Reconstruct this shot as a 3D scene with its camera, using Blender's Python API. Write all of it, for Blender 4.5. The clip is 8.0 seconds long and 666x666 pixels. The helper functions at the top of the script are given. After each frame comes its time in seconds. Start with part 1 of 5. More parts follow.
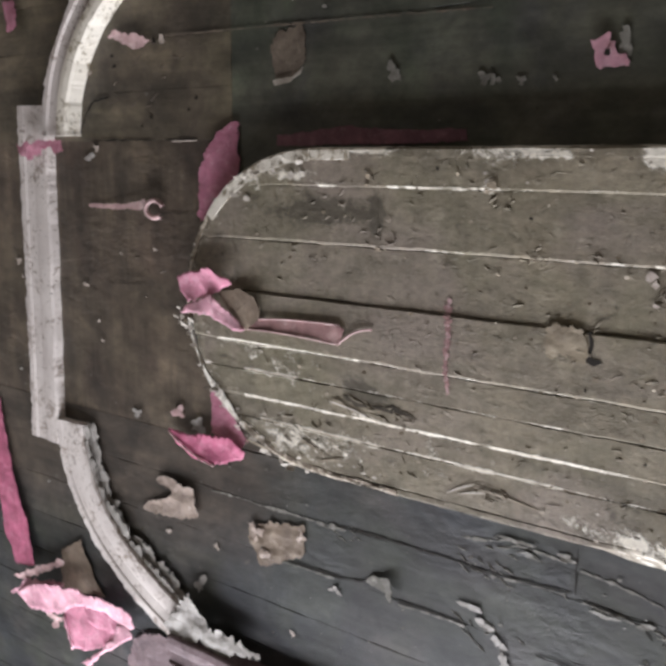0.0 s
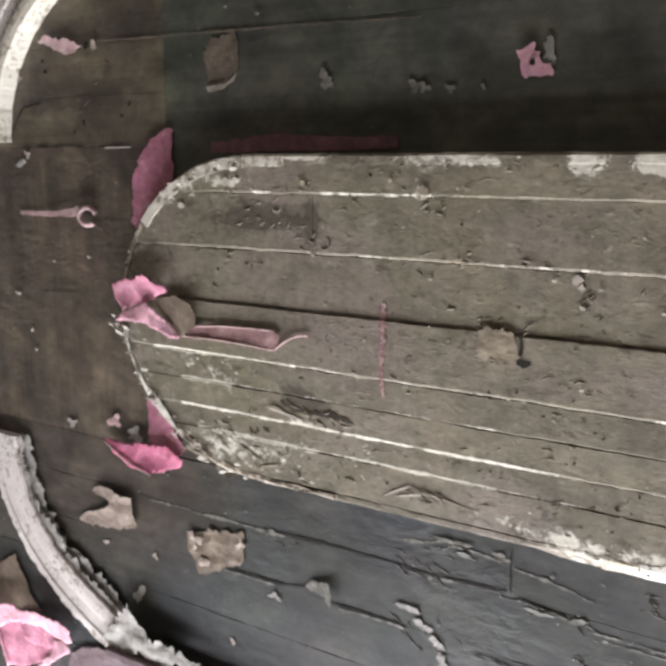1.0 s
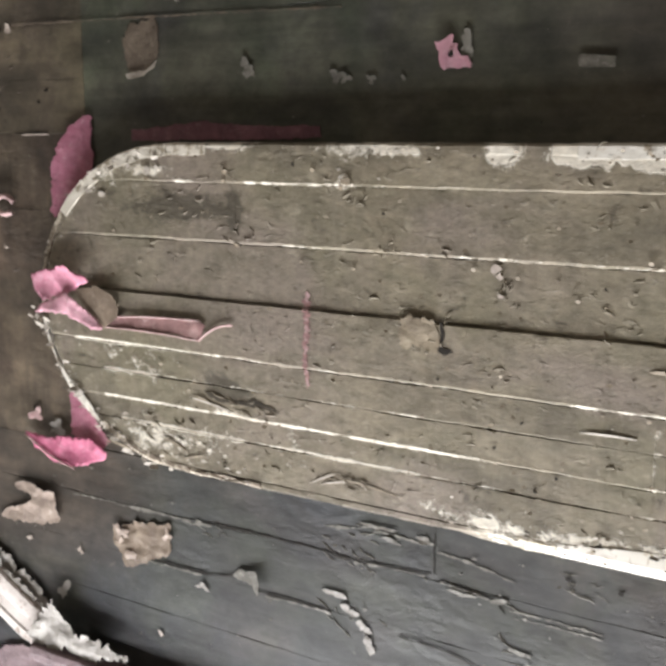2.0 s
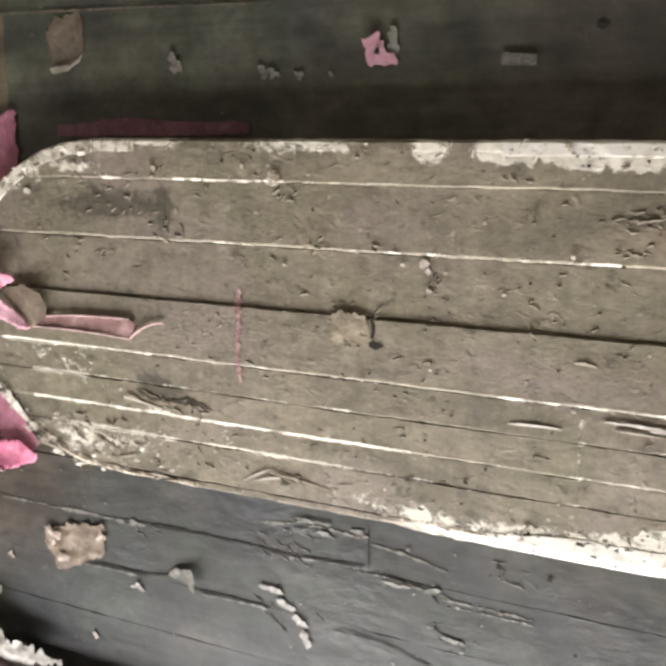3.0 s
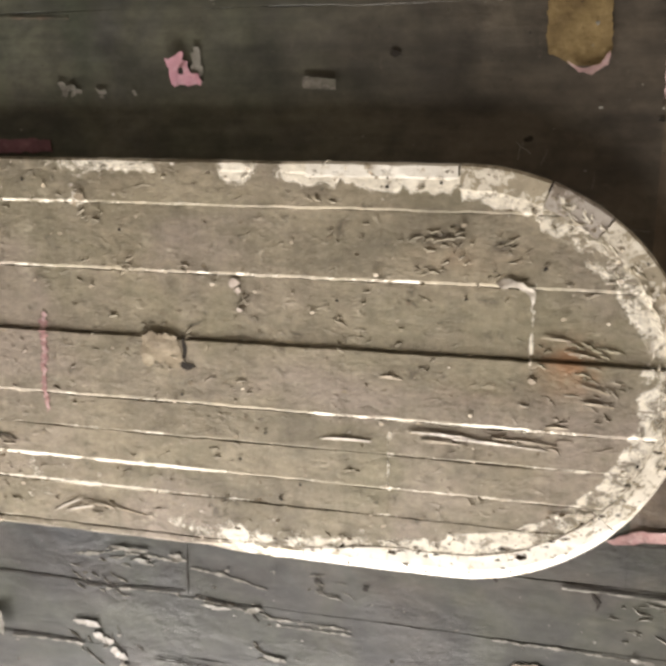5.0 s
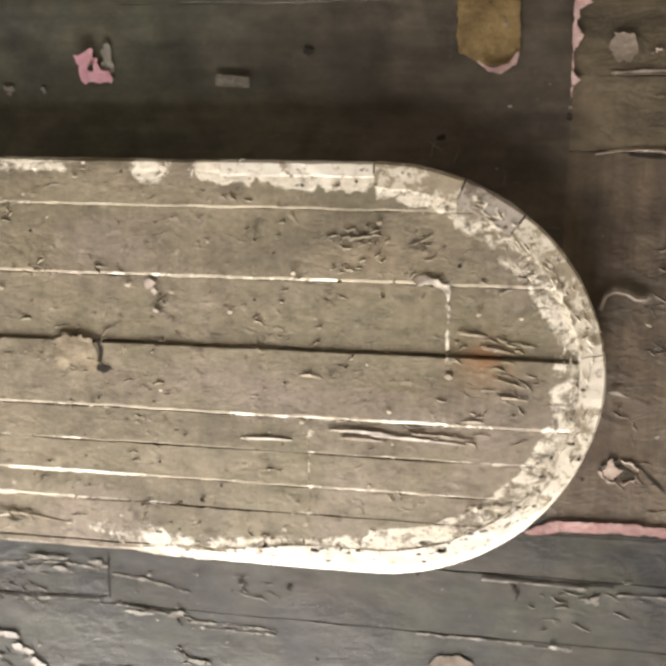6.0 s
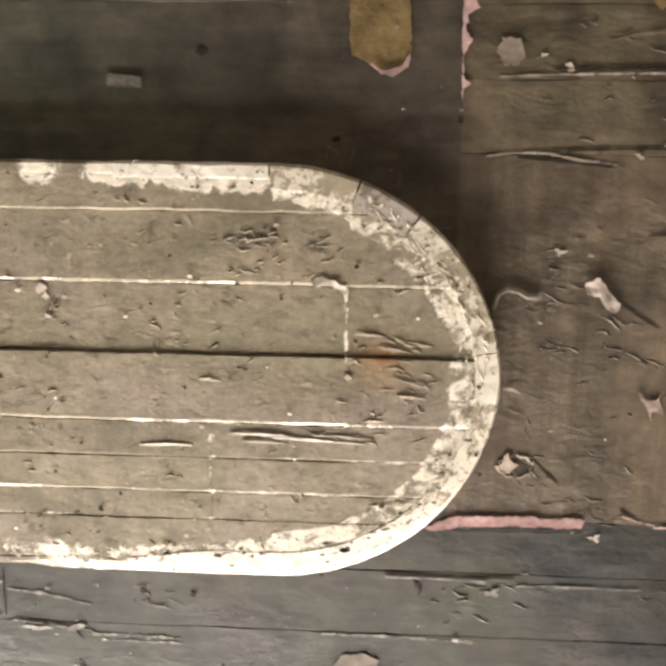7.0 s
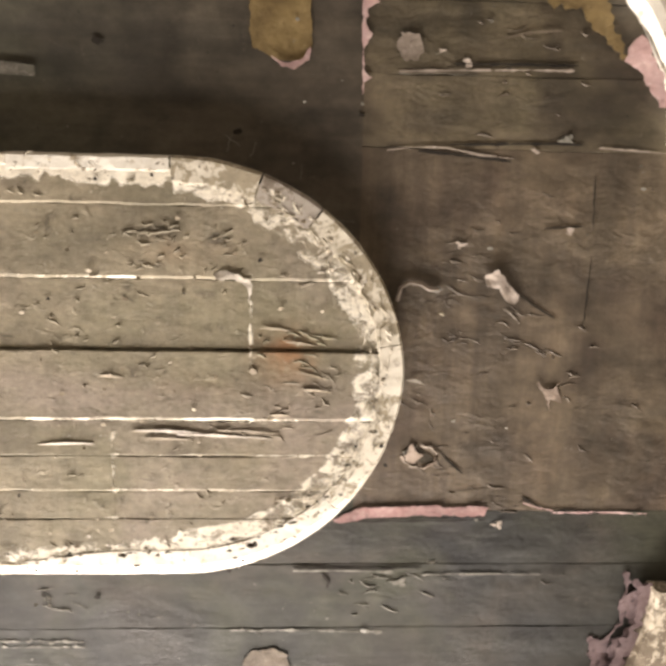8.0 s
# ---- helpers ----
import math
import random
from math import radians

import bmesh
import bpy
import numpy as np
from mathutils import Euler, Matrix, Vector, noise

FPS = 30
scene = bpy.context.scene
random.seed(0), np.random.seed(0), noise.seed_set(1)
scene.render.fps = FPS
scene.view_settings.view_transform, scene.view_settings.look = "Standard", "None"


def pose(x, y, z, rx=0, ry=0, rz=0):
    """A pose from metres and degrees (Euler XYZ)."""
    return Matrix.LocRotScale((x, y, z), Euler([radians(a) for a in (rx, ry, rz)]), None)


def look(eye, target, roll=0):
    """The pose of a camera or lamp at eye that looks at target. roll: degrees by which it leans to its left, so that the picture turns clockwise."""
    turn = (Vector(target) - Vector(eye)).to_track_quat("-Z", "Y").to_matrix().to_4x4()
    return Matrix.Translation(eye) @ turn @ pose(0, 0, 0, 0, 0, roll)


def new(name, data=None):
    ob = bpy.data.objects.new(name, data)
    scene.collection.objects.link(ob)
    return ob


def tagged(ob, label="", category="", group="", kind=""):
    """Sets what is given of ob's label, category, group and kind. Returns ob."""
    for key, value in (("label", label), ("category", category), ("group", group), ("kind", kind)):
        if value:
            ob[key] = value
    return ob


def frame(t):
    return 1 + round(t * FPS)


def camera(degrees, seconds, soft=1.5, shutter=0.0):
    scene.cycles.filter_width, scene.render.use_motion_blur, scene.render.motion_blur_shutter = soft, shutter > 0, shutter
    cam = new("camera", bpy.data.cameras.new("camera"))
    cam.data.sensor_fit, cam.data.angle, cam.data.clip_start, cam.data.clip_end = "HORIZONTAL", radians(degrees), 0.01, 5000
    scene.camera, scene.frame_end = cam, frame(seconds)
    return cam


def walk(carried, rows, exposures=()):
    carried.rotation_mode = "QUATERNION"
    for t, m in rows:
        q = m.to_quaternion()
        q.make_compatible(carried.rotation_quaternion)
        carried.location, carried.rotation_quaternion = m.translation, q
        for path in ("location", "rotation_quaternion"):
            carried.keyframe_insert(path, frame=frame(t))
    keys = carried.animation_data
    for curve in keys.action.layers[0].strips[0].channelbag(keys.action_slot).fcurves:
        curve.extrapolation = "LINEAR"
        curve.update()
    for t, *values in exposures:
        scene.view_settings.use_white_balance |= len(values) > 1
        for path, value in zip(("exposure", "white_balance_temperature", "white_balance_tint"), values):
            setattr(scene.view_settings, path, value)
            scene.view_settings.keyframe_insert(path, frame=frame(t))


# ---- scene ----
cam = camera(41.97, 8.0, soft=3.8)
BASE = 2.2  # lifts the path so that the boarded ceiling hangs 3.3 m over the floor
ROWS = [
    (0, 0.9395, -0.6167, 0.3305, 78.895, -0.269, 36.724),
    (0.5, 0.9501, -0.6165, 0.3272, 79.196, -0.339, 35.218),
    (1, 0.9585, -0.6163, 0.3285, 79.394, -0.301, 32.886),
    (1.5, 0.9661, -0.6161, 0.3313, 79.018, -0.705, 30.453),
    (1.7, 0.9692, -0.6160, 0.3324, 78.842, -0.699, 29.456),
    (2.8, 0.9883, -0.6148, 0.3358, 78.301, -0.484, 25.259),
    (3, 0.9923, -0.6144, 0.3357, 78.364, -0.620, 24.192),
    (3.5, 1.0033, -0.6132, 0.3347, 78.186, -1.025, 22.053),
    (4, 1.0153, -0.6114, 0.3332, 78.100, -0.428, 19.272),
    (4.5, 1.0282, -0.6092, 0.3318, 79.706, -1.068, 16.683),
    (4.7, 1.0335, -0.6082, 0.3318, 79.995, -1.146, 15.347),
    (5.8, 1.0627, -0.6009, 0.3330, 79.707, -0.978, 9.210),
    (6, 1.0678, -0.5994, 0.3339, 79.896, -0.924, 8.683),
    (6.5, 1.0799, -0.5959, 0.3365, 79.664, -0.789, 5.212),
    (7, 1.0908, -0.5928, 0.3385, 79.942, -0.920, 2.740),
    (7.5, 1.1004, -0.5907, 0.3375, 79.971, -0.727, 0.024),
    (8, 1.1086, -0.5906, 0.3300, 79.898, -1.205, -2.991),
]
walk(cam, [(t, pose(0, 0, BASE, 90) @ pose(x, y, z, rx, ry, rz)) for t, x, y, z, rx, ry, rz in ROWS],
     exposures=[(0.0, -0.80, 5800, 16), (1.5, -0.42, 5950, 14), (3.5, -0.03, 6280, 13), (4.5, 0.05, 6500, 14), (6.5, 0.17, 6800, 15), (8.0, 0.21, 7050, 17)])

# ---- world and light ----
world = bpy.data.worlds.new("sky")
scene.world = world
world.use_nodes = True
wn = world.node_tree.nodes
sky = wn.new("ShaderNodeTexSky")
sky.sky_type, sky.sun_disc, sky.sun_elevation, sky.sun_rotation = "NISHITA", False, radians(40), radians(150)
wn["Background"].inputs["Strength"].default_value = 0.1
world.node_tree.links.new(sky.outputs["Color"], wn["Background"].inputs["Color"])

WIN = (-2.2, 1.9, 1.6, 3.14)      # window opening: x from, x to, sill, head
WALL_Y = 3.0
lamp = bpy.data.lights.new("window_light", "AREA")
lamp.shape, lamp.size, lamp.size_y, lamp.energy, lamp.color = "RECTANGLE", WIN[1] - WIN[0], WIN[3] - WIN[2], 560, (1.0, 0.97, 0.90)
lo = new("window_light", lamp)
lo.matrix_world = look(((WIN[0] + WIN[1]) / 2, WALL_Y + 0.05, (WIN[2] + WIN[3]) / 2), ((WIN[0] + WIN[1]) / 2, 0, (WIN[2] + WIN[3]) / 2))

CEIL = 3.3


def W(u, v, h=0.0):
    """A place on the ceiling: u along the boards, v across them, h the drop below the ceiling boards."""
    return Vector((u, -v, CEIL - h))


# ---- materials ----
class Mat:
    def __init__(self, name):
        self.m = bpy.data.materials.new(name)
        self.m.use_nodes = True
        self.t = self.m.node_tree
        self.b = self.t.nodes["Principled BSDF"]
        self.co = self.t.nodes.new("ShaderNodeTexCoord").outputs["Object"]

    def n(self, kind, **vals):
        node = self.t.nodes.new(kind)
        for k, v in vals.items():
            node.inputs[k.replace("_", " ")].default_value = v
        return node

    def link(self, a, b):
        self.t.links.new(a, b)
        return a

    def noise(self, scale, detail=4.0, rough=0.6, stretch=(1, 1, 1), dist=0.0, shift=0.0):
        mp = self.n("ShaderNodeMapping", Scale=stretch, Location=(shift, shift * 1.7, shift * 0.3))
        self.link(self.co, mp.inputs["Vector"])
        nz = self.n("ShaderNodeTexNoise", Scale=scale, Detail=detail, Roughness=rough, Distortion=dist)
        self.link(mp.outputs[0], nz.inputs["Vector"])
        return nz.outputs["Fac"]

    def ramp(self, fac, lo, hi, a=(0, 0, 0, 1), b=(1, 1, 1, 1)):
        r = self.n("ShaderNodeValToRGB")
        r.color_ramp.elements[0].position, r.color_ramp.elements[1].position = lo, hi
        r.color_ramp.elements[0].color, r.color_ramp.elements[1].color = (*a[:3], 1), (*b[:3], 1)
        self.link(fac, r.inputs["Fac"])
        return r.outputs["Color"]

    def val(self, x):
        v = self.t.nodes.new("ShaderNodeValue")
        v.outputs[0].default_value = x
        return v.outputs[0]

    def math(self, op, a, b=None, clamp=False):
        m = self.t.nodes.new("ShaderNodeMath")
        m.operation, m.use_clamp = op, clamp
        for i, x in enumerate((a, b)):
            if x is None:
                continue
            if isinstance(x, (int, float)):
                m.inputs[i].default_value = x
            else:
                self.link(x, m.inputs[i])
        return m.outputs[0]

    def mix(self, fac, a, b, blend="MIX"):
        m = self.t.nodes.new("ShaderNodeMix")
        m.data_type, m.blend_type = "RGBA", blend
        for sock, x in ((m.inputs[0], fac), (m.inputs[6], a), (m.inputs[7], b)):
            if isinstance(x, tuple):
                sock.default_value = (*x[:3], 1)
            elif isinstance(x, (int, float)):
                sock.default_value = x
            else:
                self.link(x, sock)
        return m.outputs[2]

    def across(self, axis, a, b):
        """0 at a and 1 at b along one axis of the object."""
        s = self.t.nodes.new("ShaderNodeSeparateXYZ")
        self.link(self.t.nodes.new("ShaderNodeTexCoord").outputs["Object"], s.inputs[0])
        r = self.n("ShaderNodeMapRange")
        for i, x in enumerate((a, b, 0.0, 1.0)):
            r.inputs[i + 1].default_value = x
        self.link(s.outputs[axis], r.inputs[0])
        return r.outputs[0]

    def attr(self, name):
        a = self.t.nodes.new("ShaderNodeAttribute")
        a.attribute_name = name
        s = self.t.nodes.new("ShaderNodeSeparateColor")
        self.link(a.outputs["Color"], s.inputs[0])
        return s.outputs

    def rnd(self):
        return self.t.nodes.new("ShaderNodeObjectInfo").outputs["Random"]

    def island(self):
        return self.t.nodes.new("ShaderNodeNewGeometry").outputs["Random Per Island"]

    def done(self, color, rough, bumps=(), metal=0.0, spec=0.5):
        self.link(color, self.b.inputs["Base Color"]) if not isinstance(color, tuple) else None
        if isinstance(color, tuple):
            self.b.inputs["Base Color"].default_value = (*color[:3], 1)
        if isinstance(rough, float):
            self.b.inputs["Roughness"].default_value = rough
        else:
            self.link(rough, self.b.inputs["Roughness"])
        self.b.inputs["Metallic"].default_value = metal
        self.b.inputs["Specular IOR Level"].default_value = spec
        last = None
        for height, strength, distance in bumps:
            bp = self.n("ShaderNodeBump", Strength=strength, Distance=distance)
            self.link(height, bp.inputs["Height"])
            if last:
                self.link(last, bp.inputs["Normal"])
            last = bp.outputs[0]
        if last:
            self.link(last, self.b.inputs["Normal"])
        return self.m


def ceiling_paint(name, stretch, a, b, c, relief=0.45, low=0.26, hues=((0.085, 0.075, 0.05), (0.05, 0.04, 0.033)), untinted_end=False, browner=None):
    """Old dark gloss paint on boards, brushed along one way, with dusty, worn and wrinkled places."""
    m = Mat(name)
    streak = m.noise(5.0, 6, 0.65, stretch)
    big = m.noise(1.6, 4, 0.55, shift=3.0)
    col = m.mix(m.ramp(streak, 0.32, 0.7), a, b)
    col = m.mix(m.ramp(big, 0.38, 0.66), col, c)
    for k, hue in enumerate(hues):
        col = m.mix(m.math("MULTIPLY", m.ramp(m.noise(3.0 + k, 5, 0.6, shift=33.0 + 8 * k, dist=0.6), 0.46, 0.66), 0.75), col, hue)
    if untinted_end:
        # the painted sky tint gives way to plain brown round the curved end
        old = m.math("MULTIPLY", m.across(0, -0.25, -0.95), m.across(1, 1.05, 0.5))
        old = m.ramp(m.math("ADD", old, m.math("MULTIPLY", m.noise(2.5, 5, 0.6, shift=15.0), 0.6)), 0.45, 0.95)
        col = m.mix(old, col, (0.07, 0.056, 0.044))
        col = m.mix(m.across(0, -0.1, 1.0), col, m.mix(1.0, col, (1.06, 1.0, 0.88), "MULTIPLY"))
    if browner:
        # the green turns browner along the boards, towards the right
        old = m.ramp(m.math("ADD", m.across(0, 0.1, 1.35), m.math("MULTIPLY", m.noise(2.5, 5, 0.6, shift=15.0), 0.5)), 0.4, 1.1)
        col = m.mix(old, col, browner)
    cloud = m.ramp(m.noise(5.5, 6, 0.62, shift=6.0, dist=0.5), 0.34, 0.68, (0.6, 0.6, 0.6), (1.4, 1.38, 1.34))
    col = m.mix(1.0, col, cloud, "MULTIPLY")
    mottle = m.ramp(m.noise(26, 7, 0.7, (0.7, 1, 1), 0.2, 43.0), 0.34, 0.68, (0.74, 0.74, 0.74), (1.3, 1.29, 1.27))
    col = m.mix(1.0, col, mottle, "MULTIPLY")
    smear = m.ramp(m.noise(8, 6, 0.66, (0.5, 2.2, 1), 0.3, 53.0), 0.6, 0.75)
    col = m.mix(m.math("MULTIPLY", smear, 0.14), col, (0.19, 0.175, 0.15))
    brush = m.ramp(m.noise(2.2, 5, 0.6, tuple(0.35 if s < 1 else s * 0.6 for s in stretch), shift=63.0), 0.36, 0.66, (0.74, 0.74, 0.74), (1.3, 1.28, 1.24))
    col = m.mix(1.0, col, brush, "MULTIPLY")
    tone = m.math("ADD", m.math("MULTIPLY", m.island(), 0.3), 0.85)
    grey = m.t.nodes.new("ShaderNodeCombineColor")
    for i in range(3):
        m.link(tone, grey.inputs[i])
    col = m.mix(1.0, col, grey.outputs[0], "MULTIPLY")
    bare = m.ramp(m.noise(13, 8, 0.75, shift=9.0, dist=0.4), 0.63, 0.72)
    col = m.mix(m.math("MULTIPLY", bare, 0.35), col, (0.2, 0.17, 0.13))
    dust = m.ramp(m.noise(75, 5, 0.7, shift=19.0), 0.66, 0.74)
    col = m.mix(m.math("MULTIPLY", dust, 0.4), col, (0.3, 0.27, 0.22))
    dots = m.ramp(m.noise(60, 2, 0.5, shift=21.0), 0.22, 0.26, (1, 1, 1), (0, 0, 0))
    col = m.mix(m.math("MULTIPLY", dots, 0.8), col, (0.012, 0.011, 0.01))
    rough = m.math("ADD", m.math("MULTIPLY", m.noise(9, 5, 0.6, stretch, shift=5.0), 0.4), low)
    where = m.ramp(m.noise(3.2, 3, 0.5, shift=27.0), 0.45, 0.65)
    lumps = m.math("MULTIPLY", m.noise(20, 7, 0.66, (0.7, 1.2, 1), 0.3, 14.0), m.math("ADD", where, 0.3))
    return m.done(col, rough, [(streak, 0.10, 0.006), (lumps, relief, 0.010), (bare, -0.4, 0.002)], spec=0.5)


def panel_paint():
    """Faded grey-brown paint on the panel boards. The point colour layer tells where white paint, painted glints on
    joint edges, dirt and rust-coloured stain remain.
    """
    m = Mat("faded_panel_paint")
    w = m.attr("wear_and_glints")
    grain = m.noise(6, 7, 0.65, (0.9, 2.2, 2.2), 0.3)
    col = m.mix(m.ramp(grain, 0.25, 0.8), (0.225, 0.192, 0.14), (0.29, 0.252, 0.188))
    col = m.mix(m.ramp(m.noise(2.2, 4, 0.6, shift=2.0), 0.35, 0.7), col, (0.215, 0.19, 0.145))
    tone = m.math("ADD", m.math("MULTIPLY", m.rnd(), 0.24), 0.88)
    grey = m.t.nodes.new("ShaderNodeCombineColor")
    for i in range(3):
        m.link(tone, grey.inputs[i])
    col = m.mix(1.0, col, grey.outputs[0], "MULTIPLY")
    cloud = m.ramp(m.noise(7, 7, 0.66, (0.6, 1, 1), 0.7, 23.0), 0.34, 0.66, (0.66, 0.66, 0.64), (1.16, 1.15, 1.13))
    col = m.mix(1.0, col, cloud, "MULTIPLY")
    smudge = m.ramp(m.noise(4, 6, 0.62, (0.5, 1.4, 1), 0.8, 71.0), 0.48, 0.7)
    col = m.mix(m.math("MULTIPLY", smudge, 0.5), col, (0.125, 0.115, 0.078))
    olive = m.ramp(m.noise(3.4, 4, 0.55, (0.8, 1.2, 1), 0.5, 111.0), 0.48, 0.62)
    col = m.mix(m.math("MULTIPLY", olive, 0.55), col, (0.215, 0.195, 0.13))
    mauve = m.ramp(m.noise(2.8, 4, 0.55, (0.8, 1.2, 1), 0.5, 131.0), 0.48, 0.64)
    col = m.mix(m.math("MULTIPLY", mauve, 0.65), col, (0.26, 0.215, 0.185))
    sooty = m.ramp(m.noise(11, 7, 0.7, (1, 0.8, 1), 0.3, 141.0), 0.5, 0.68)
    col = m.mix(m.math("MULTIPLY", sooty, 0.58), col, (0.115, 0.1, 0.075))
    drip = m.ramp(m.noise(7, 5, 0.6, (5, 0.45, 1), 0.2, 81.0), 0.5, 0.72)
    col = m.mix(m.math("MULTIPLY", drip, 0.22), col, (0.36, 0.32, 0.25))
    pits = m.ramp(m.noise(105, 3, 0.6, (0.7, 1, 1), 0.3, 91.0), 0.27, 0.33, (1, 1, 1), (0, 0, 0))
    col = m.mix(m.math("MULTIPLY", pits, 0.65), col, (0.06, 0.05, 0.036))
    fleck = m.ramp(m.noise(55, 7, 0.7, (0.6, 1, 1), 0.5, 7.0), 0.60, 0.70)
    col = m.mix(m.math("MULTIPLY", fleck, 0.42), col, (0.46, 0.42, 0.34))
    dark = m.ramp(m.noise(26, 8, 0.72, (0.6, 1, 1), 0.6, 17.0), 0.33, 0.42, (1, 1, 1), (0, 0, 0))
    col = m.mix(m.math("MULTIPLY", dark, 0.7), col, (0.07, 0.058, 0.042))
    dirt = m.math("MULTIPLY", m.math("SUBTRACT", m.math("ADD", w[1], m.math("MULTIPLY", m.noise(40, 8, 0.78, (0.7, 1, 1), 0.0, 31.0), 1.5)), 1.16), 3.5, True)
    col = m.mix(m.math("MULTIPLY", dirt, 0.72), col, (0.055, 0.048, 0.036))
    stain = m.math("MULTIPLY", w[2], m.ramp(m.noise(24, 5, 0.6, shift=12.0), 0.3, 0.6), True)
    col = m.mix(stain, col, (0.27, 0.155, 0.085))
    patchy = m.math("ADD", m.math("MULTIPLY", m.noise(34, 8, 0.78, (0.8, 1, 1), 0.5, 4.0), 1.1), m.math("MULTIPLY", m.noise(9, 3, 0.5, shift=8.0), 0.3))
    cover = m.math("MULTIPLY", m.math("SUBTRACT", m.math("ADD", w[0], patchy), 1.07), 11.0, True)
    white = m.mix(m.ramp(m.noise(12, 5, 0.6, shift=40.0), 0.3, 0.75), (0.8, 0.76, 0.67), (0.6, 0.54, 0.44))
    col = m.mix(cover, col, white)
    blister = m.ramp(m.noise(46, 4, 0.6, (0.7, 1, 1), 0.4, 51.0), 0.62, 0.78)
    scuff = m.ramp(m.noise(18, 8, 0.75, (0.7, 1.1, 1), 0.3, 61.0), 0.60, 0.66)
    col = m.mix(m.math("MULTIPLY", scuff, 0.3), col, (0.42, 0.38, 0.3))
    fine = m.ramp(m.noise(58, 7, 0.74, (0.7, 1, 1), 0.0, 101.0), 0.36, 0.64, (0.82, 0.82, 0.81), (1.16, 1.16, 1.15))
    col = m.mix(1.0, col, fine, "MULTIPLY")
    rough = m.math("ADD", m.math("MULTIPLY", m.noise(20, 4, 0.6), 0.25), 0.5)
    return m.done(col, rough, [(cover, 0.5, 0.003), (grain, 0.10, 0.004), (m.noise(20, 8, 0.72, (0.7, 1.1, 1), 0.0, 3.0), 0.36, 0.012), (blister, 0.5, 0.004), (dirt, -0.6, 0.004), (dark, -0.5, 0.003)], spec=0.3)


def white_paint(name, a, b, under, amount):
    """Chipped moulding paint with bare wood showing. amount: how much of it has gone."""
    m = Mat(name)
    col = m.mix(m.ramp(m.noise(7, 5, 0.6), 0.3, 0.7), a, b)
    worn = m.math("ADD", m.math("MULTIPLY", m.noise(48, 8, 0.74, shift=5.0, dist=0.5), 0.68), m.math("MULTIPLY", m.noise(9, 4, 0.6, shift=11.0), 0.32))
    edge = 0.36 + 0.16 * amount
    grime = m.ramp(worn, edge, edge + 0.035, (1, 1, 1), (0, 0, 0))
    wood = m.mix(m.ramp(m.noise(22, 5, 0.7, shift=3.0), 0.35, 0.65), under, tuple(1.7 * x for x in under))
    col = m.mix(m.math("MULTIPLY", grime, 0.9), col, wood)
    specks = m.ramp(m.noise(85, 3, 0.5, shift=2.0), 0.27, 0.31, (1, 1, 1), (0, 0, 0))
    col = m.mix(m.math("MULTIPLY", specks, 0.85), col, (0.04, 0.034, 0.028))
    return m.done(col, m.math("ADD", m.math("MULTIPLY", m.noise(15), 0.3), 0.45), [(grime, -0.6, 0.003), (m.noise(40, 6, 0.7, shift=9.0), 0.35, 0.006)], spec=0.3)


def flake_paint(name, a, b, c):
    m = Mat(name)
    col = m.mix(m.ramp(m.noise(14, 5, 0.6), 0.3, 0.7), a, b)
    col = m.mix(m.math("MULTIPLY", m.ramp(m.noise(60, 6, 0.7, shift=3.0), 0.56, 0.68), 0.6), col, c)
    pale = tuple(min(0.8, 0.25 + 0.75 * x) if max(a) > 0.5 else 1.25 * x for x in c)
    col = m.mix(m.math("MULTIPLY", m.ramp(m.noise(24, 7, 0.72, shift=16.0, dist=0.8), 0.52, 0.68), 0.32), col, pale)
    mottle = m.ramp(m.noise(18, 5, 0.6, shift=26.0, dist=0.5), 0.32, 0.68, (0.68, 0.66, 0.67), (1.18, 1.18, 1.18))
    col = m.mix(1.0, col, mottle, "MULTIPLY")
    specks = m.ramp(m.noise(95, 2, 0.5, shift=6.0), 0.26, 0.3, (1, 1, 1), (0, 0, 0))
    col = m.mix(m.math("MULTIPLY", specks, 0.7), col, tuple(0.2 * x for x in b))
    return m.done(col, m.math("ADD", m.math("MULTIPLY", m.noise(20), 0.3), 0.4), [(m.noise(50, 6, 0.7, shift=5.0), 0.35, 0.006), (m.noise(22, 5, 0.6, shift=15.0), 0.4, 0.008)], spec=0.35)


def plain(name, a, b, scale=4.0, rough=0.8):
    m = Mat(name)
    col = m.mix(m.ramp(m.noise(scale, 6, 0.65), 0.3, 0.7), a, b)
    return m.done(col, rough, [(m.noise(scale * 12, 5, 0.6), 0.3, 0.005)], spec=0.3)


OLIVE = ceiling_paint("dark_olive_paint", (0.4, 9, 9), (0.056, 0.06, 0.047), (0.095, 0.099, 0.077), (0.076, 0.074, 0.058), 0.25, 0.28, ((0.057, 0.07, 0.049), (0.053, 0.054, 0.055)), browner=(0.068, 0.058, 0.047))
BROWN = ceiling_paint("dark_brown_paint", (8, 0.5, 8), (0.074, 0.058, 0.045), (0.142, 0.113, 0.085), (0.104, 0.084, 0.062), 0.6, 0.3, ((0.085, 0.068, 0.048), (0.055, 0.04, 0.032)))
WORN = ceiling_paint("worn_brown_paint", (0.5, 7, 7), (0.08, 0.066, 0.048), (0.14, 0.117, 0.084), (0.11, 0.092, 0.064), 0.5)
# the blue in this colour stands for sky reflected in the gloss
SKY_TINTED = ceiling_paint("dark_paint_sky_tinted", (0.4, 7, 7), (0.020, 0.0228, 0.0295), (0.034, 0.0385, 0.0475), (0.032, 0.034, 0.031), 0.35, 0.34, ((0.044, 0.039, 0.038), (0.036, 0.041, 0.031)), True)
